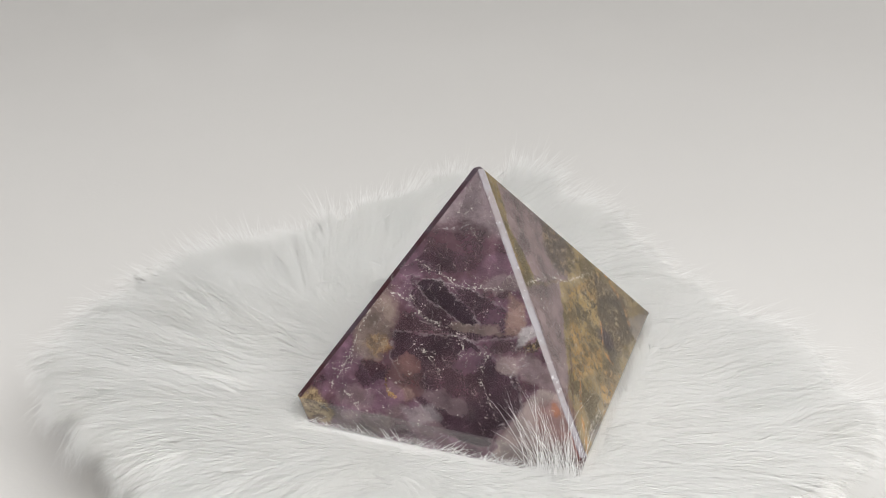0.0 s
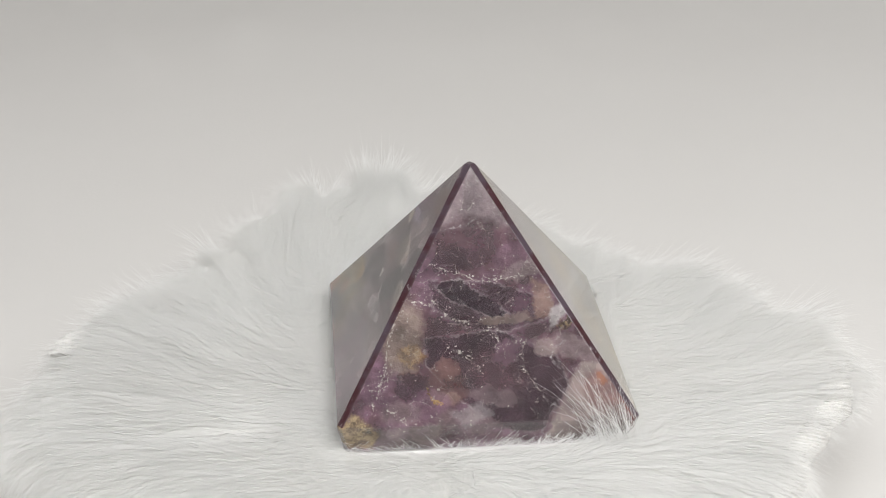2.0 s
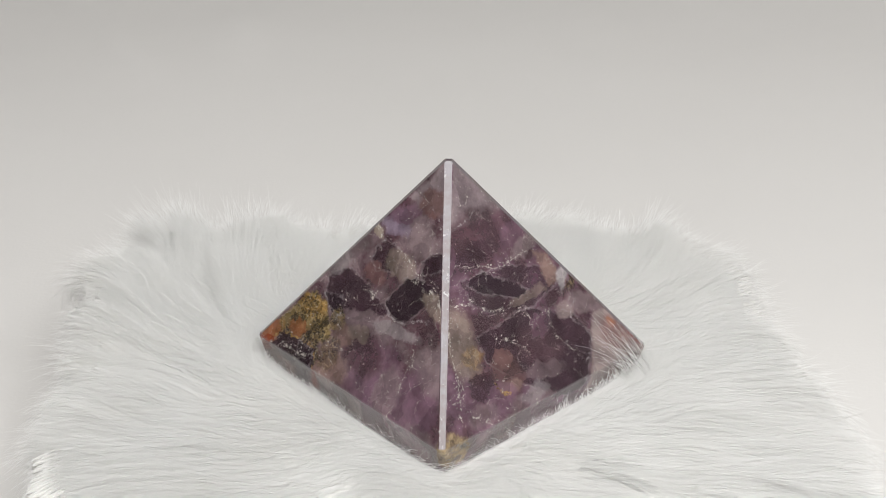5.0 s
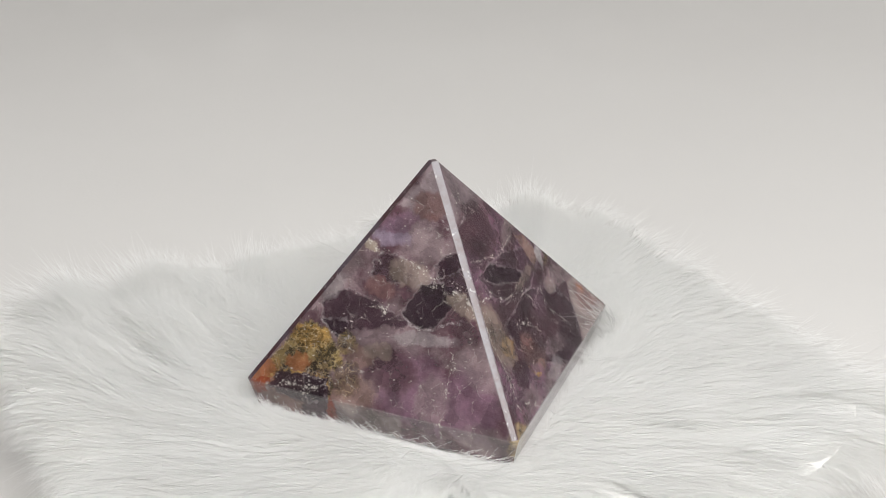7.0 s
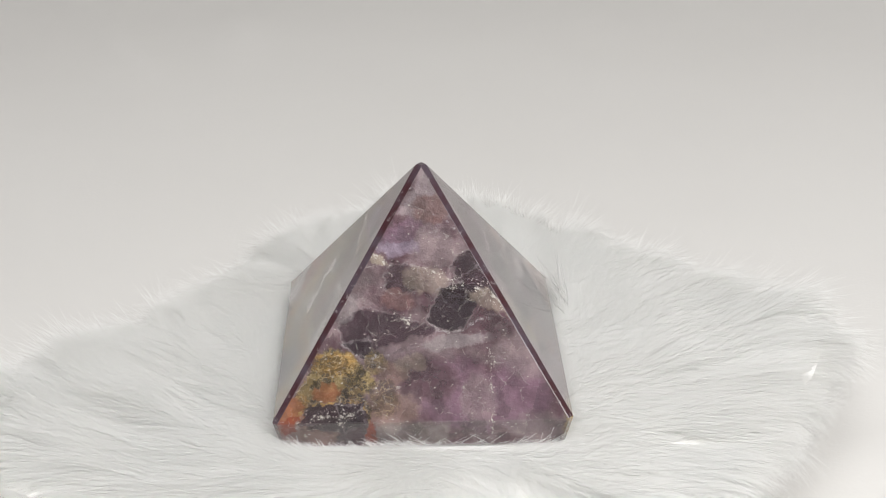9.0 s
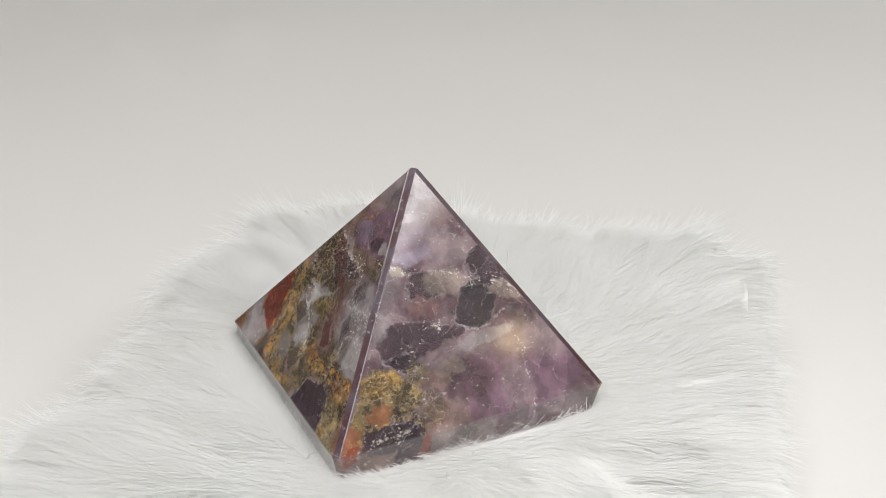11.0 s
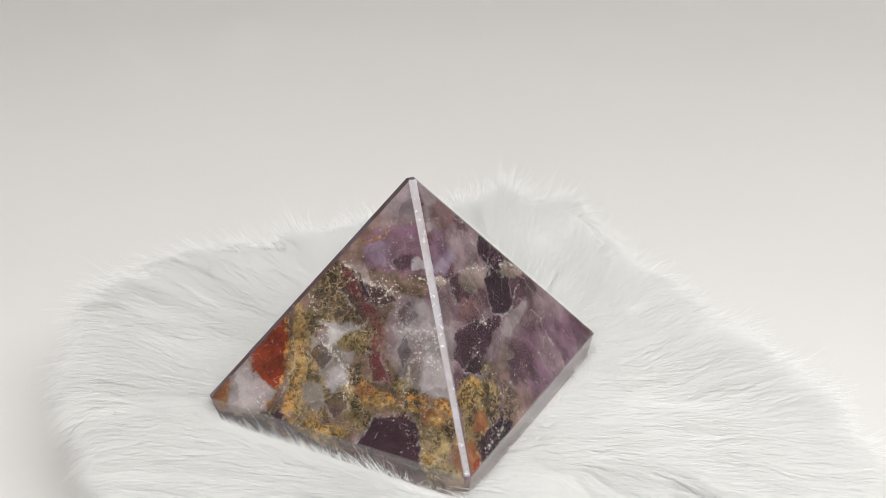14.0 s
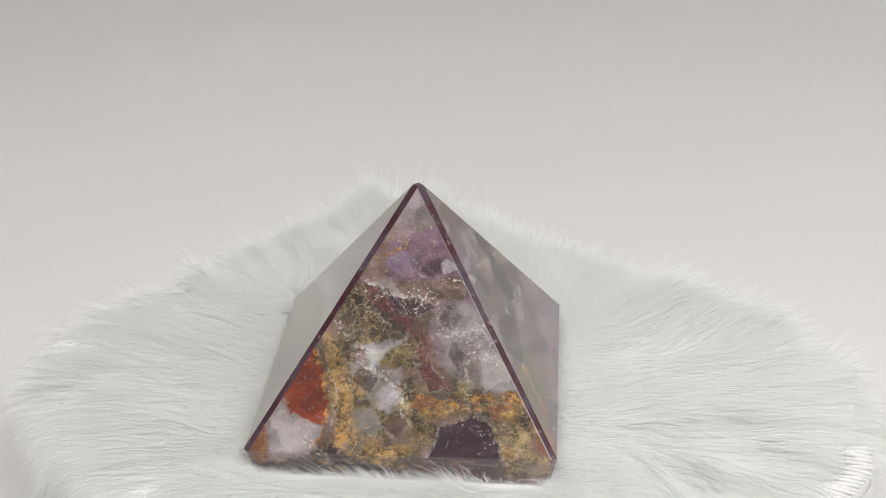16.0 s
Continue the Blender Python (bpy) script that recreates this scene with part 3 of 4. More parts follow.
def patches_d(s):
    s.shard(MAUVE, 0.9, (-5.7, 51.2), (-14.0, 38.6), (4.8, 29.2), (17.5, 35.6), (-1.5, 67.0))
    s.spot(UMBER, 0.8, 11.5, 36.8, 9.1, 7.5, 30)
    s.shard(MAUVE, 0.9, (-30.0, 22.2), (-38.6, 4.7), (-22.2, 15.6), (4.8, 29.2), (-16.1, 38.8))
    s.spot(ROSE, 0.7, -32.0, 14.6, 4.3, 8.2, 15)
    s.shard(OCHRE, 0.7, (-21.4, 13.3), (-5.1, 6.9), (24.3, 21.4), (1.3, 27.4))
    s.spot(OLIVE, 0.8, 3.1, 17.1, 8.2, 9.0, 20)
    s.spot(OCHRE, 0.8, -9.5, 0.3, 8.6, 4.2, 20)
    s.shard(UMBER, 0.9, (3.2, 11.4), (-0.3, 4.0), (19.8, 1.6), (27.4, 10.9), (20.5, 22.5))
    s.spot(DARK, 0.8, 5.5, 9.6, 2.6, 3.6, 15)
    s.shard(GREY, 0.8, (-32.9, -3.1), (-13.2, -2.5), (-29.0, 2.8))
    s.shard(GREY, 0.7, (19.9, -1.4), (36.6, -0.2), (21.2, 6.6))
    s.vein(WHITE, 0.29, (-18.2, 40.3), (-1.7, 34.2), (4.8, 29.2), (18.0, 24.3))
    s.vein(AMBER, 0.66, (23.7, 25.6), (25.8, 17.7), (25.5, 10.1), (21.2, 3.7))
    s.vein(AMBER, 0.36, (8.5, 13.9), (1.0, 8.9), (0.1, -0.0))
    s.vein(WINE, 0.36, (-13.3, 19.2), (-27.8, 10.1), (-39.7, 3.6))
    s.vein(AMBER, 0.51, (-15.7, 13.4), (-27.4, 6.3), (-36.0, -0.6))
    s.vein(WHITE, 0.29, (-29.0, 2.8), (-18.2, 1.2), (-10.7, -0.8))


def fur_material():
    n = Nodes("white_fur")
    place = n.place()
    tone = n.mix(n.noise(place, 26.0, 3), (0.990, 0.982, 0.962, 1), (0.980, 0.983, 0.974, 1))
    per = n.add("ShaderNodeNewGeometry").outputs["Random Per Island"]
    tone = n.mix(n.math("MULTIPLY", per, 0.10), tone, (0.93, 0.92, 0.90, 1))
    n.put(n.bsdf.inputs["Base Color"], tone)
    n.bsdf.inputs["Roughness"].default_value = 0.5
    n.bsdf.inputs["Specular IOR Level"].default_value = 0.5
    soft = n.add("ShaderNodeBsdfTranslucent", {0: tone})
    both = n.add("ShaderNodeMixShader", {0: 0.26, 1: n.bsdf.outputs[0], 2: soft.outputs[0]})
    n.tree.links.new(both.outputs[0], n.tree.nodes["Material Output"].inputs[0])
    return n.mat


def cloth_material(name, light, dark, scale, weave, rough=0.9):
    n = Nodes(name)
    place = n.place()
    n.put(n.bsdf.inputs["Base Color"], n.mix(n.span(n.noise(place, scale, 4), 0.3, 0.7), light, dark))
    n.bsdf.inputs["Roughness"].default_value = rough
    n.bsdf.inputs["Specular IOR Level"].default_value = 0.15
    n.put(n.bsdf.inputs["Normal"], n.bump(n.noise(place, weave, 2), 0.15, 0.0004))
    return n.mat


FUR = fur_material()
BACKING = cloth_material("knit_backing", (0.90, 0.89, 0.87, 1), (0.86, 0.85, 0.83, 1), 60.0, 900.0)
TAPE = cloth_material("hem_tape", (0.66, 0.65, 0.63, 1), (0.60, 0.59, 0.57, 1), 60.0, 900.0)
SHEET = cloth_material("white_sheet", (0.725, 0.711, 0.692, 1), (0.697, 0.682, 0.663, 1), 3.0, 700.0, 0.85)
WALL = cloth_material("wall_paint", (0.44, 0.43, 0.42, 1), (0.40, 0.39, 0.38, 1), 2.0, 120.0)
# for added walls out of view, dark so the stone mirrors little light
UNSEEN_DARK = cloth_material("unseen_dark_wall", (0.16, 0.15, 0.145, 1), (0.12, 0.115, 0.11, 1), 2.0, 120.0)
PLASTIC = cloth_material("white_plastic", (0.78, 0.77, 0.75, 1), (0.75, 0.74, 0.72, 1), 10.0, 300.0, 0.4)
THREAD = cloth_material("sewing_thread", (0.78, 0.77, 0.75, 1), (0.72, 0.71, 0.69, 1), 300.0, 2500.0)


# ---- making meshes ----
def mesh_from(name, verts, faces, material, smooth=True):
    data = bpy.data.meshes.new(name)
    data.from_pydata([tuple(v) for v in verts], [], [tuple(f) for f in faces])
    data.materials.append(material)
    if smooth:
        data.polygons.foreach_set("use_smooth", [True] * len(data.polygons))
    data.update()
    return data


def box(bm, x0, x1, y0, y1, z0, z1):
    made = bmesh.ops.create_cube(bm, size=1.0)["verts"]
    for vert in made:
        vert.co = Vector(((x0 + x1) / 2 + vert.co.x * (x1 - x0), (y0 + y1) / 2 + vert.co.y * (y1 - y0), (z0 + z1) / 2 + vert.co.z * (z1 - z0)))
    return made


def part(name, bm, material, parent=None, label=""):
    data = bpy.data.meshes.new(name)
    bm.to_mesh(data)
    bm.free()
    data.materials.append(material)
    ob = new(name, data)
    ob.parent = parent
    return tagged(ob, label)


# ---- the setting ----
def sheet_height(x, y):
    """A sheet that lies flat and sweeps up behind, with a few soft folds far off."""
    z = 0.0
    if y > 0.75:
        k = min((y - 0.75) / 0.35, 1.0)
        z = 0.35 * (1 - math.sqrt(max(0.0, 1 - k * k)))
    fold = 0.0035 * math.exp(-((x + 0.165 + 0.55 * (y - 0.37)) / 0.012) ** 2) + 0.0022 * math.exp(-((x + 0.112 + 0.2 * (y - 0.40)) / 0.010) ** 2 - ((y - 0.40) / 0.03) ** 2)
    fade = 1 / (1 + math.exp(-(y - 0.33) / 0.02))
    return z + fold * fade + 0.0015 * noise.noise(Vector((x * 4, y * 4, 0.3))) * fade


def build_sheet():
    xs = np.concatenate([np.linspace(-1.4, -0.31, 20), np.linspace(-0.3, 0.3, 80), np.linspace(0.31, 1.4, 20)])
    ys = np.concatenate([np.linspace(-1.4, 0.2, 20), np.linspace(0.22, 1.0985, 90)])
    verts = [(x, y, sheet_height(x, y)) for y in ys for x in xs]
    faces = [(j * 120 + i, j * 120 + i + 1, (j + 1) * 120 + i + 1, (j + 1) * 120 + i) for j in range(len(ys) - 1) for i in range(119)]
    # the hanging part behind
    top = len(verts)
    verts += [(x, 1.10, 2.3) for x in xs]
    row = (len(ys) - 1) * 120
    faces += [(row + i, row + i + 1, top + i + 1, top + i) for i in range(119)]
    ob = new("ground", mesh_from("ground", verts, faces, SHEET))
    tagged(ob, "smooth off-white sheet sweeping up behind the turntable", "backdrop sheet", kind="structure")


def build_room():
    """Plain unseen walls added to close the place, three darkened to dim the reflections."""
    walls = (("wall_east", (1.5, 1.6, -1.7, 1.7, -0.05, 2.4), UNSEEN_DARK), ("wall_west", (-1.6, -1.5, -1.7, 1.7, -0.05, 2.4), UNSEEN_DARK),
             ("wall_north", (-1.5, 1.5, 1.6, 1.7, -0.05, 2.4), WALL), ("wall_south", (-1.5, 1.5, -1.7, -1.6, -0.05, 2.4), UNSEEN_DARK))
    for name, size, material in walls:
        bm = bmesh.new()
        box(bm, *size)
        tagged(part(name, bm, material), "unseen plain wall added to close the room", "wall", kind="structure")
    bm = bmesh.new()
    box(bm, -1.6, 1.6, -1.7, 1.7, 2.4, 2.5)
    tagged(part("ceiling", bm, WALL), "plain white painted ceiling", "ceiling", kind="structure")
    bm = bmesh.new()
    box(bm, -1.6, 1.6, -1.7, 1.7, -0.15, -0.05)
    tagged(part("floor", bm, WALL), "plain pale floor under the sheet", "floor", kind="structure")


build_sheet()
build_room()


# ---- turntable ----
def build_turntable():
    bm = bmesh.new()
    for r, z0, z1 in ((0.062, 0.0005, 0.012), (0.080, 0.012, RIM_Z - 0.0101)):
        made = bmesh.ops.create_cone(bm, cap_ends=True, segments=64, radius1=r, radius2=r, depth=z1 - z0)["verts"]
        bmesh.ops.translate(bm, verts=made, vec=(0, 0, (z0 + z1) / 2))
    bmesh.ops.bevel(bm, geom=[e for e in bm.edges if e.calc_face_angle(0) > 1], offset=0.0012, segments=2, affect="EDGES")
    return tagged(part("turntable", bm, PLASTIC), "round white turntable under the fur rug", "turntable")


turntable = build_turntable()

# ---- the fur rug ----
# reach of the rug from the axis of the turntable, every 15 degrees
REACH = (0.116, 0.107, 0.100, 0.097, 0.099, 0.110, 0.133, 0.129, 0.111, 0.108, 0.113, 0.117,
         0.118, 0.107, 0.096, 0.088, 0.090, 0.099, 0.115, 0.118, 0.110, 0.104, 0.102, 0.112)
# how far its edge turns up there, in millimetres
CURL = (1, 1, 0, 0, 1, 1, 1, 1, 1, 2, 2, 2, 2, 1, 1, 1, 1, 1, 2, 2, 1, 1, 0, 1)
SKIN_Z = RIM_Z - 0.0084


def round_table(values, angle):
    """A smooth curve through 24 values round the axis."""
    a = np.asarray(angle) / (2 * math.pi) * 24 % 24
    i = np.floor(a).astype(int)
    k = a - i
    table = np.array(values, float)
    p0, p1, p2, p3 = (table[(i + d) % 24] for d in (-1, 0, 1, 2))
    return p1 + 0.5 * k * (p2 - p0 + k * (2 * p0 - 5 * p1 + 4 * p2 - p3 + k * (3 * (p1 - p2) + p3 - p0)))


def reach(angle):
    return round_table(REACH, angle)


def ripple(x, y, scale, seed):
    """Cheap smooth noise from a few waves, -1 to 1."""
    rng = np.random.RandomState(seed)
    total = 0
    for k in range(6):
        a, f, ph = rng.uniform(0, 6.283), scale * rng.uniform(0.6, 1.7), rng.uniform(0, 6.283)
        total = total + np.sin((x * np.cos(a) + y * np.sin(a)) * f + ph)
    return total / 3.2


def skin(x, y):
    """Height of the rug's backing: flat on the turntable, sagging past it."""
    r, ang = np.hypot(x, y), np.arctan2(y, x)
    edge = reach(ang)
    sag = np.clip((r - 0.100) / 0.05, 0, 2)
    lump = np.clip((r - 0.045) / 0.03, 0, 1)
    turned = np.clip((r - 0.070) / 0.045, 0, 1.3) ** 2 * round_table(CURL, ang) * 0.001
    return SKIN_Z + turned - 0.006 * sag ** 1.6 * (1 + 0.5 * ripple(x, y, 30, 5)) + 0.0028 * lump * ripple(x, y, 65, 8)


def build_rug():
    rug = new("fur_rug")
    tagged(rug, "white long-pile faux fur rug draped over the turntable", "fur rug")
    # backing
    rings, spokes, thick = 26, 144, 0.0015
    verts, faces = [(0, 0, float(skin(np.array(0.0), np.array(0.0))))], []
    for layer in (0, 1):
        if layer:
            verts.append((0, 0, verts[0][2] - thick))
        first = len(verts)
        for i in range(1, rings + 1):
            for j in range(spokes):
                a = 2 * math.pi * j / spokes
                r = (float(reach(a)) - 0.011) * i / rings
                x, y = r * math.cos(a), r * math.sin(a)
                verts.append((x, y, float(skin(np.array(x), np.array(y))) - layer * thick))
        for j in range(spokes):
            k = (j + 1) % spokes
            tri = (first - 1, first + j, first + k)
            faces.append(tri if layer == 0 else tri[::-1])
            for i in range(rings - 1):
                a, b = first + i * spokes, first + (i + 1) * spokes
                quad = (a + j, b + j, b + k, a + k)
                faces.append(quad if layer == 0 else quad[::-1])
        if layer == 0:
            rim_top = first + (rings - 1) * spokes
        else:
            rim_low = first + (rings - 1) * spokes
    faces += [(rim_top + j, rim_low + j, rim_low + (j + 1) % spokes, rim_top + (j + 1) % spokes) for j in range(spokes)]
    backing = new("backing", mesh_from("backing", verts, faces, BACKING))
    backing.parent = rug
    # pile
    pile = new("fur", fur_mesh(290000))
    pile.parent = rug
    tagged(pile, "long soft white faux fur", kind="stuff")
    build_hem(rug, -52, -6, 60, -0.0038)
    build_hem(rug, 150, 163, 17, -0.0020)
    return rug


def build_hem(rug, from_angle, to_angle, steps, sink=0.0):
    """The turned-up edge of the backing where it was cut and oversewn."""
    def at(a, out, up):
        r = float(reach(a)) - 0.0125 + out + 0.0008 * math.sin(a * 37)
        x, y = r * math.cos(a), r * math.sin(a)
        return Vector((x, y, float(skin(np.array(x), np.array(y))) + up + sink))

    start, end, count = radians(from_angle), radians(to_angle), 60
    profile = ((-0.001, 0.0005), (0.0015, 0.0032), (0.0045, 0.0042), (0.0072, 0.0030), (0.0080, 0.0005), (0.0062, -0.0022), (0.0015, -0.0018))
    verts, faces, m = [], [], len(profile)
    for i in range(count + 1):
        a = start + (end - start) * i / count
        verts += [at(a, o, u) for o, u in profile]
        if i:
            b = i * m
            faces += [(b - m + k, b - m + (k + 1) % m, b + (k + 1) % m, b + k) for k in range(m)]
    faces += [tuple(range(m)), tuple(range(count * m + m - 1, count * m - 1, -1))]
    hem = new("hem", mesh_from("hem", verts, faces, TAPE))
    hem.parent = rug
    tagged(hem, "oversewn white cut edge of the backing")
    bm = bmesh.new()
    bmesh.ops.create_uvsphere(bm, u_segments=6, v_segments=4, radius=1.0)
    bmesh.ops.scale(bm, vec=(0.0046, 0.00055, 0.0006), verts=bm.verts)
    thread = bpy.data.meshes.new("stitch")
    bm.to_mesh(thread)
    bm.free()
    thread.materials.append(THREAD)
    for i in range(steps):
        a = start + (end - start) * (i + 0.5) / steps
        stitch = new("stitch", thread)
        stitch.parent = hem
        c = at(a, 0.0042, 0.0041)
        stitch.matrix_basis = Matrix.Translation(c) @ pose(0, 0, 0, 0, 6 + random.uniform(-5, 5), math.degrees(a) + 14 + random.uniform(-7, 7))


STONE_AT = np.array((0.00853, 0.00594))


def bell(angle, middle, half):
    """1 round the middle angle, falling to 0 past half."""
    off = np.abs((angle - middle + math.pi) % (2 * math.pi) - math.pi)
    return np.clip((half - off) / 0.08, 0, 1)


def fur_mesh(count):
    rng = np.random.RandomState(11)
    # roots, evenly over the rug but for the stone's seat
    a = rng.uniform(0, 2 * math.pi, count * 2)
    r = np.sqrt(rng.uniform(0, 1, count * 2)) * (reach(a) - 0.011)
    keep = rng.uniform(0, 1, count * 2) < (reach(a) / 0.16) ** 2
    x, y = (r * np.cos(a))[keep], (r * np.sin(a))[keep]
    turn = radians(-4.84)
    # a thicker ring round the stone's foot
    more = 26000
    qa, qb = rng.uniform(-SIDE / 2 - 0.009, SIDE / 2 + 0.009, more), SIDE / 2 + rng.uniform(0.0004, 0.008, more)
    way = rng.randint(0, 4, more)
    rx = np.choose(way, (qa, qb, qa, -qb))
    ry = np.choose(way, (qb, qa, -qb, qa))
    x = np.concatenate([rx * math.cos(turn) - ry * math.sin(turn) + STONE_AT[0], x])
    y = np.concatenate([rx * math.sin(turn) + ry * math.cos(turn) + STONE_AT[1], y])
    dx, dy = x - STONE_AT[0], y - STONE_AT[1]
    lx, ly = dx * math.cos(turn) + dy * math.sin(turn), -dx * math.sin(turn) + dy * math.cos(turn)
    gap = np.maximum(np.abs(lx), np.abs(ly)) - SIDE / 2
    ok = gap > 0.0003
    x, y, lx, ly, gap = x[ok][:count], y[ok][:count], lx[ok][:count], ly[ok][:count], gap[ok][:count]
    n = len(x)
    # clumps
    cells = 0.0050
    gx, gy = np.floor(x / cells + 0.4 * ripple(x, y, 500, 3)), np.floor(y / cells + 0.4 * ripple(x, y, 500, 4))
    key = (gx * 7919 + gy * 104729).astype(np.int64)
    cr = ((np.sin(key * 12.9898) * 43758.5453) % 1.0, (np.sin(key * 78.233) * 12543.123) % 1.0, (np.sin(key * 39.425) * 24634.63) % 1.0)
    # locks: long tufts that lie one way and draw together at their tips
    span = 0.0105
    wx, wy = x / span + 0.45 * ripple(x, y, 330, 6), y / span + 0.45 * ripple(x, y, 330, 7)
    bx, by = np.floor(wx), np.floor(wy)
    lock = bx * 3571 + by * 88741
    lr = [(np.sin(lock * f) * 43758.5453) % 1.0 for f in (12.9898, 78.233, 39.425, 57.71)]
    mx, my = (bx + 0.5) * span, (by + 0.5) * span
    # lie of the pile: outward from the middle, swirled
    way_of = np.arctan2(my, mx) + 0.50 * ripple(mx, my, 28, 21) + 0.5 * (lr[0] - 0.5)
    ang = way_of + 0.35 * (cr[0] - 0.5) + rng.normal(0, 0.10, n)
    aside = -(x - mx) * np.sin(way_of) + (y - my) * np.cos(way_of)
    draw = 0.32 + 0.42 * lr[2]
    hx, hy = np.cos(ang), np.sin(ang)
    length = 0.027 * (0.65 + 0.3 * cr[1] + 0.35 * lr[1]) * rng.uniform(0.7, 1.15, n)
    near = np.clip(gap / 0.014, 0, 1)
    ang = ang + (1 - near) * rng.normal(0, 1.1, n)
    hx, hy = np.cos(ang), np.sin(ang)
    # a tuft brushed over one foot of the stone
    tuft = np.exp(-((lx - 0.033) / 0.010) ** 2 - ((ly + 0.0425) / 0.0045) ** 2) > rng.uniform(0.5, 2.6, n)
    inward = math.atan2(0.5, -0.35) + turn + rng.normal(0, 0.35, n)
    hx, hy = np.where(tuft, np.cos(inward), hx), np.where(tuft, np.sin(inward), hy)
    near = np.where(tuft, 0.75, near)
    length *= 0.24 + 0.76 * near
    hem = bell(np.arctan2(y, x), radians(-28), radians(24)) + bell(np.arctan2(y, x), radians(157), radians(8)) * 1.6
    length = np.minimum(length, 0.005 + 0.013 * cr[0] - 0.005 * hem + (reach(np.arctan2(y, x)) - 0.006 - np.hypot(x, y)) * 0.9)
    lift = np.radians(24 + 9 * ripple(x, y, 120, 31) + 9 * (cr[2] - 0.5) + 18 * (lr[3] - 0.5) + rng.normal(0, 5, n)) + 0.35 * (1 - near)
    lift = np.where(tuft, np.radians(66) + rng.normal(0, 0.15, n), lift)
    rim_gap = reach(np.arctan2(y, x)) - np.hypot(x, y)
    lift = lift - 0.45 * np.clip(1.6 - rim_gap / 0.020, 0, 1)
    past = np.clip(1.6 - rim_gap / 0.012, 0, 1) * (0.5 + cr[1])
    fall = np.radians(26 + 10 * (cr[1] - 0.5) + 10 * rng.normal(0, 1, n)) + past * 1.1
    # the tips of a clump draw together
    tipx, tipy = (gx + 0.5) * cells, (gy + 0.5) * cells
    pull = np.where(tuft, 0.0, 0.30 * (0.4 + 0.6 * cr[0]))
    toward = np.where(tuft, 0.0, -aside * draw * near)
    tox, toy = -np.sin(way_of) * toward, np.cos(way_of) * toward
    steps = 5
    width = 0.000062 * rng.uniform(0.7, 1.3, n)
    px, py, pz = x.copy(), y.copy(), skin(x, y) - 0.0003
    twist = rng.uniform(-1.2, 1.2, n)
    sx_, sy_ = -hy * np.cos(twist), hx * np.cos(twist)
    sz_ = np.sin(twist)
    bend = rng.normal(0, 0.05, n)
    out = np.empty((n, 2 * steps - 1, 3), np.float32)
    for k in range(steps):
        t = k / (steps - 1)
        w = width * (1.0 - 0.75 * t)
        cx_, cy_ = px + (tipx - x) * pull * t + tox * t, py + (tipy - y) * pull * t + toy * t
        if k < steps - 1:
            out[:, 2 * k] = np.stack([cx_ - sx_ * w, cy_ - sy_ * w, pz - sz_ * w], 1)
            out[:, 2 * k + 1] = np.stack([cx_ + sx_ * w, cy_ + sy_ * w, pz + sz_ * w], 1)
        else:
            out[:, 2 * k] = np.stack([cx_, cy_, pz], 1)
        el = lift - fall * (t + 0.12) * 1.5
        step = length / (steps - 1)
        ca, sa = np.cos(bend * (k + 1)), np.sin(bend * (k + 1))
        px = px + step * np.cos(el) * (hx * ca - hy * sa)
        py = py + step * np.cos(el) * (hx * sa + hy * ca)
        pz = np.maximum(pz + step * np.sin(el), skin(px, py) + 0.0006 * (1 + cr[2]) - 0.05 * (np.hypot(px, py) > reach(np.arctan2(py, px)) - 0.013))
        pz = np.maximum(pz, 0.002)
    per = 2 * steps - 1
    quads = np.array([(2 * k + 1, 2 * k, 2 * k + 2, 2 * k + 3) for k in range(steps - 2)])
    base = (np.arange(n) * per)[:, None, None]
    q = (base + quads[None]).reshape(n, -1)
    tri = base[:, 0] + np.array([[2 * steps - 3, 2 * steps - 4, 2 * steps - 2]])
    loops = np.concatenate([q, tri], 1).ravel()
    sizes = np.tile(np.array([4] * (steps - 2) + [3]), n)
    data = bpy.data.meshes.new("fur")
    data.vertices.add(n * per)
    data.vertices.foreach_set("co", out.ravel())
    data.loops.add(len(loops))
    data.loops.foreach_set("vertex_index", loops.astype(np.int32))
    data.polygons.add(len(sizes))
    data.polygons.foreach_set("loop_start", np.concatenate([[0], np.cumsum(sizes)[:-1]]).astype(np.int32))
    data.materials.append(FUR)
    data.update(calc_edges=True)
    # soft fibres take the light like the lie of the pile
    side = np.stack([sx_ * 0, sy_ * 0, sz_ * 0 + 1], 1) + 0.05 * np.stack([hx, hy, hx * 0], 1) + 0.24 * np.stack([-hy, hx, hx * 0], 1) * np.sin(twist)[:, None]
    side /= np.linalg.norm(side, axis=1)[:, None]
    data.normals_split_custom_set_from_vertices(np.repeat(side, per, axis=0).astype(np.float32))
    return data


rug = build_rug()


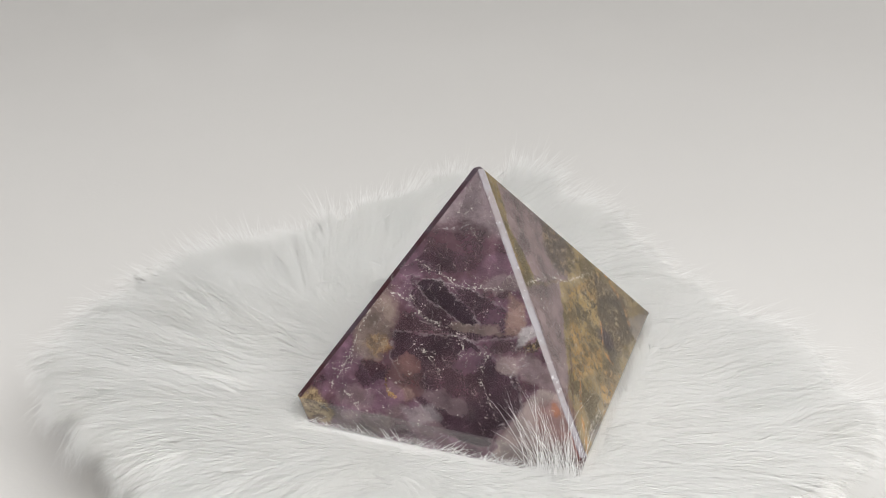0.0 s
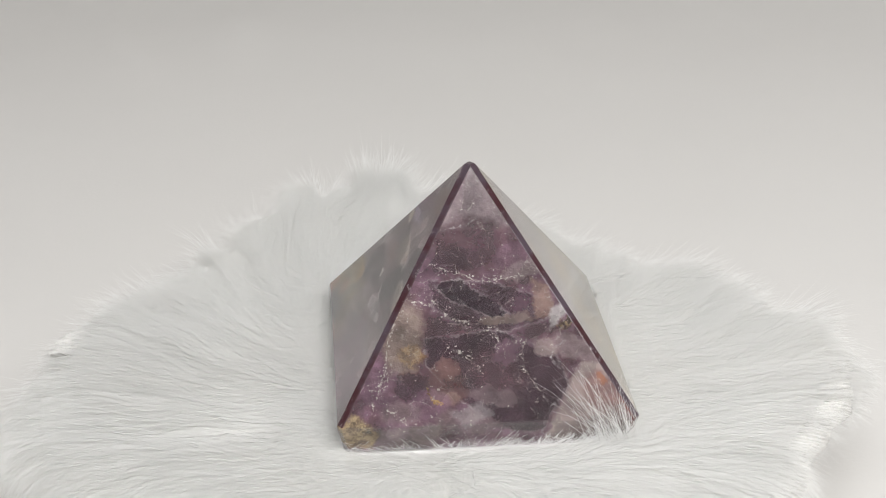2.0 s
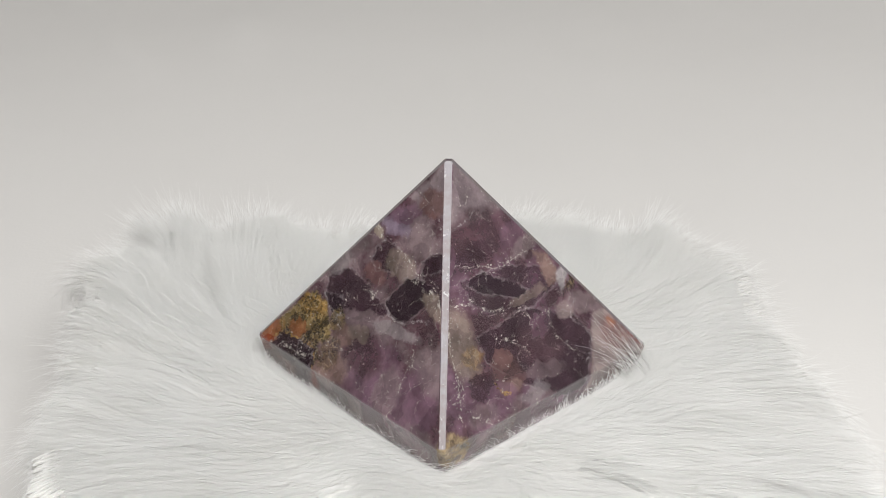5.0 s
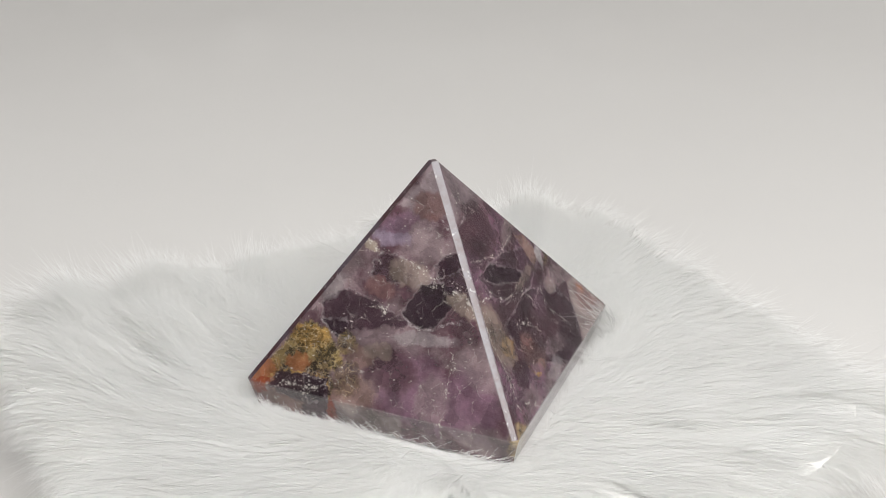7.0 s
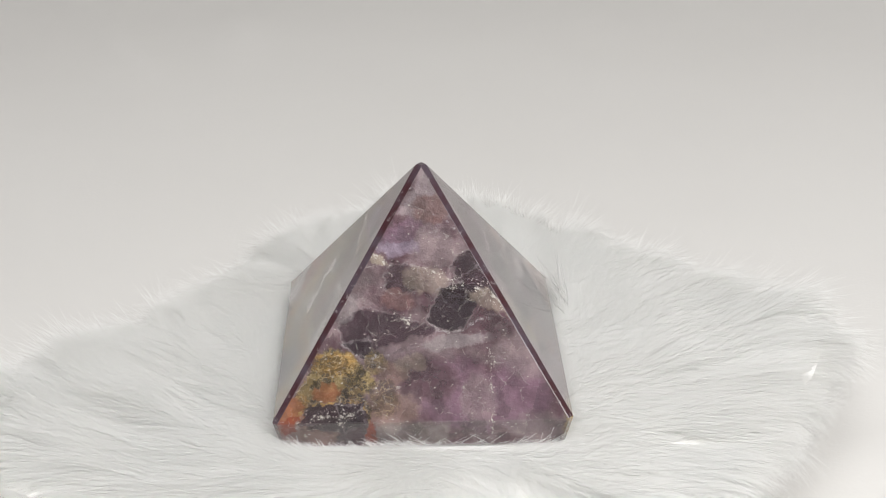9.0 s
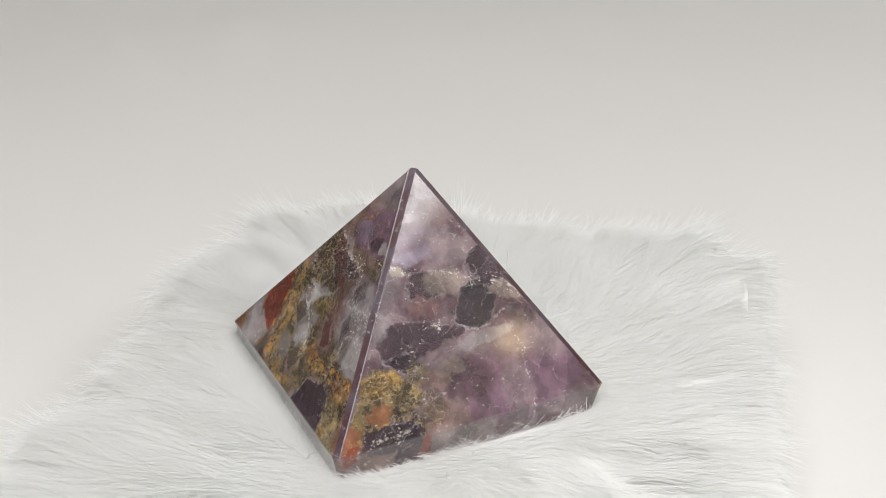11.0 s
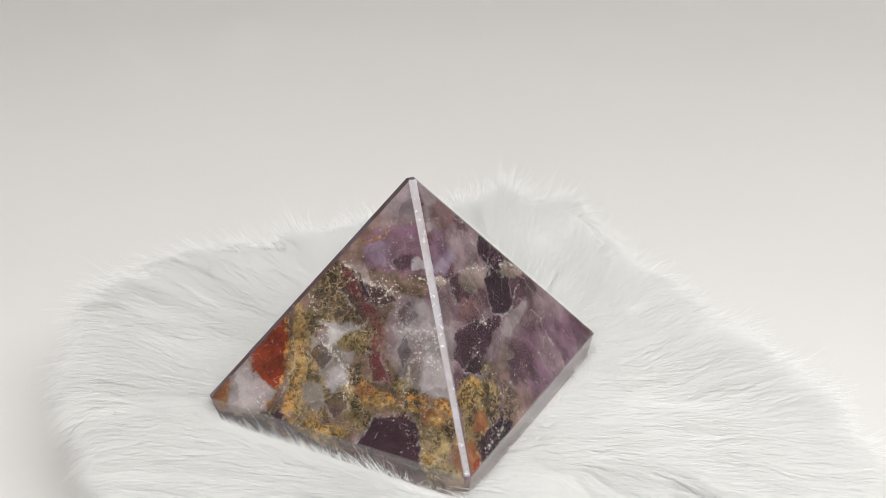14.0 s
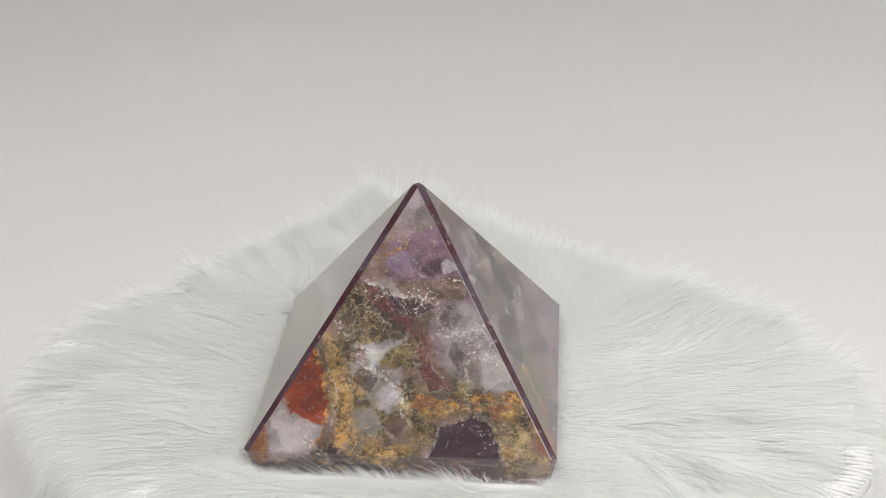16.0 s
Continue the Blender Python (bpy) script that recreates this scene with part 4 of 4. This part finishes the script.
# ---- the stone ----
def build_pyramid():
    sx, sy, apex = 0.07592 / 2, SIDE / 2, Vector((-0.00257, -0.00061, 0.05485))
    low, taper = -0.0082, 0.0017
    bm = bmesh.new()
    rim = [bm.verts.new(c) for c in ((-sx, -sy, 0), (sx, -sy, 0), (sx, sy, 0), (-sx, sy, 0))]
    base = [bm.verts.new((v.co.x * (1 - taper / sx), v.co.y * (1 - taper / sy), low)) for v in rim]
    top = bm.verts.new(apex + Vector((0, 0, 0.0012)))
    for i in range(4):
        j = (i + 1) % 4
        bm.faces.new((rim[i], rim[j], top))
        bm.faces.new((base[i], base[j], rim[j], rim[i]))
    bm.faces.new(base[::-1])
    bm.normal_update()
    ridges = [e for e in bm.edges if top in e.verts or (e.verts[0].co.xy - e.verts[1].co.xy).length < 0.004]
    bmesh.ops.bevel(bm, geom=ridges, offset=0.0011, segments=1, affect="EDGES")
    bm.normal_update()
    slants = [e for e in bm.edges if abs(e.verts[0].co.z - e.verts[1].co.z) > 0.02]
    bmesh.ops.bevel(bm, geom=slants, offset=0.00016, segments=1, affect="EDGES")
    bm.normal_update()
    rims = [e for e in bm.edges if abs(e.verts[0].co.z) < 0.002 and abs(e.verts[1].co.z) < 0.002]
    bmesh.ops.bevel(bm, geom=rims, offset=0.00025, segments=1, affect="EDGES")
    bm.normal_update()
    skins = (stone_face("amethyst_dark", (0, -sy, 0), (1, 0, 0), (0, 0.54165, 0.84061), patches_a),
             stone_face("amethyst_violet", (-sx, 0, 0), (0, -1, 0), (0.54748, 0, 0.83682), patches_b, PLUM, MAUVE),
             stone_face("amethyst_golden", (0, sy, 0), (-1, 0, 0), (0, -0.58244, 0.81287), patches_c, UMBER, TAUPE),
             stone_face("amethyst_olive", (sx, 0, 0), (0, 1, 0), (-0.58665, 0, 0.80984), patches_d, OLIVE, TAN))
    bevel = ridge_material()
    sides = ((0, -1), (-1, 0), (0, 1), (1, 0))
    groups = {}
    for f in bm.faces:
        flat = f.normal.to_2d()
        k = max(range(4), key=lambda i: flat.dot(sides[i]))
        square = flat.length > 0.2 and flat.normalized().dot(sides[k]) > 0.98
        middle = f.calc_center_median()
        if f.normal.z < -0.5:
            name = "underside"
        elif middle.z > 0.0005:
            name = "facet" if square else "ridge"
        else:
            name = "rim" if square and f.calc_area() > 5e-6 else "corner_bevel"
        if name in ("ridge", "corner_bevel"):
            corner = (middle.x > 0, middle.y > 0)
        else:
            corner = k
        groups.setdefault((name, corner if name != "underside" else 0, k if name in ("facet", "rim") else 0), []).append((f, k))
    whole = new("stone_pyramid")
    for (name, _, _), faces in groups.items():
        piece = bmesh.new()
        for f, k in faces:
            made = piece.faces.new([piece.verts.new(v.co) for v in f.verts])
        bmesh.ops.remove_doubles(piece, verts=piece.verts, dist=1e-6)
        label = {"ridge": "narrow polished bevel along a sharp edge", "rim": "low upright band round the foot"}.get(name, "")
        part(name, piece, bevel if name == "ridge" else skins[faces[0][1]], whole, label)
    bm.free()
    return tagged(whole, "polished banded amethyst pyramid with golden and red inclusions, on white fur", "crystal pyramid")


pyramid = build_pyramid()
SEAT = pose(0.00853, 0.00594, RIM_Z) @ pose(0, 0, 0, -0.109) @ pose(0, 0, 0, 0, 1.072) @ pose(0, 0, 0, 0, 0, -4.842)

# turn of the table, degrees over time
TURNS = (
    (0, -14.05), (0.5, -7.92), (1, -1.80), (1.5, 4.31), (2, 10.40), (2.5, 16.51),
    (3, 22.65), (3.5, 28.83), (4, 35.05), (6.5, 66.30), (7, 72.49), (7.5, 78.61),
    (8, 84.69), (8.5, 90.74), (9, 96.77), (11.5, 126.90), (12, 132.88), (12.5, 138.82),
    (13, 144.73), (13.5, 150.60), (14, 156.48), (14.5, 162.39), (15, 168.36), (15.5, 174.37),
    (16, 180.38),
)


def motions():
    walk(turntable, [(t, pose(0, 0, 0, 0, 0, a)) for t, a in TURNS])
    walk(rug, [(t, pose(0, 0, 0, 0, 0, a)) for t, a in TURNS])
    walk(pyramid, [(t, pose(0, 0, 0, 0, 0, a) @ SEAT) for t, a in TURNS])


motions()
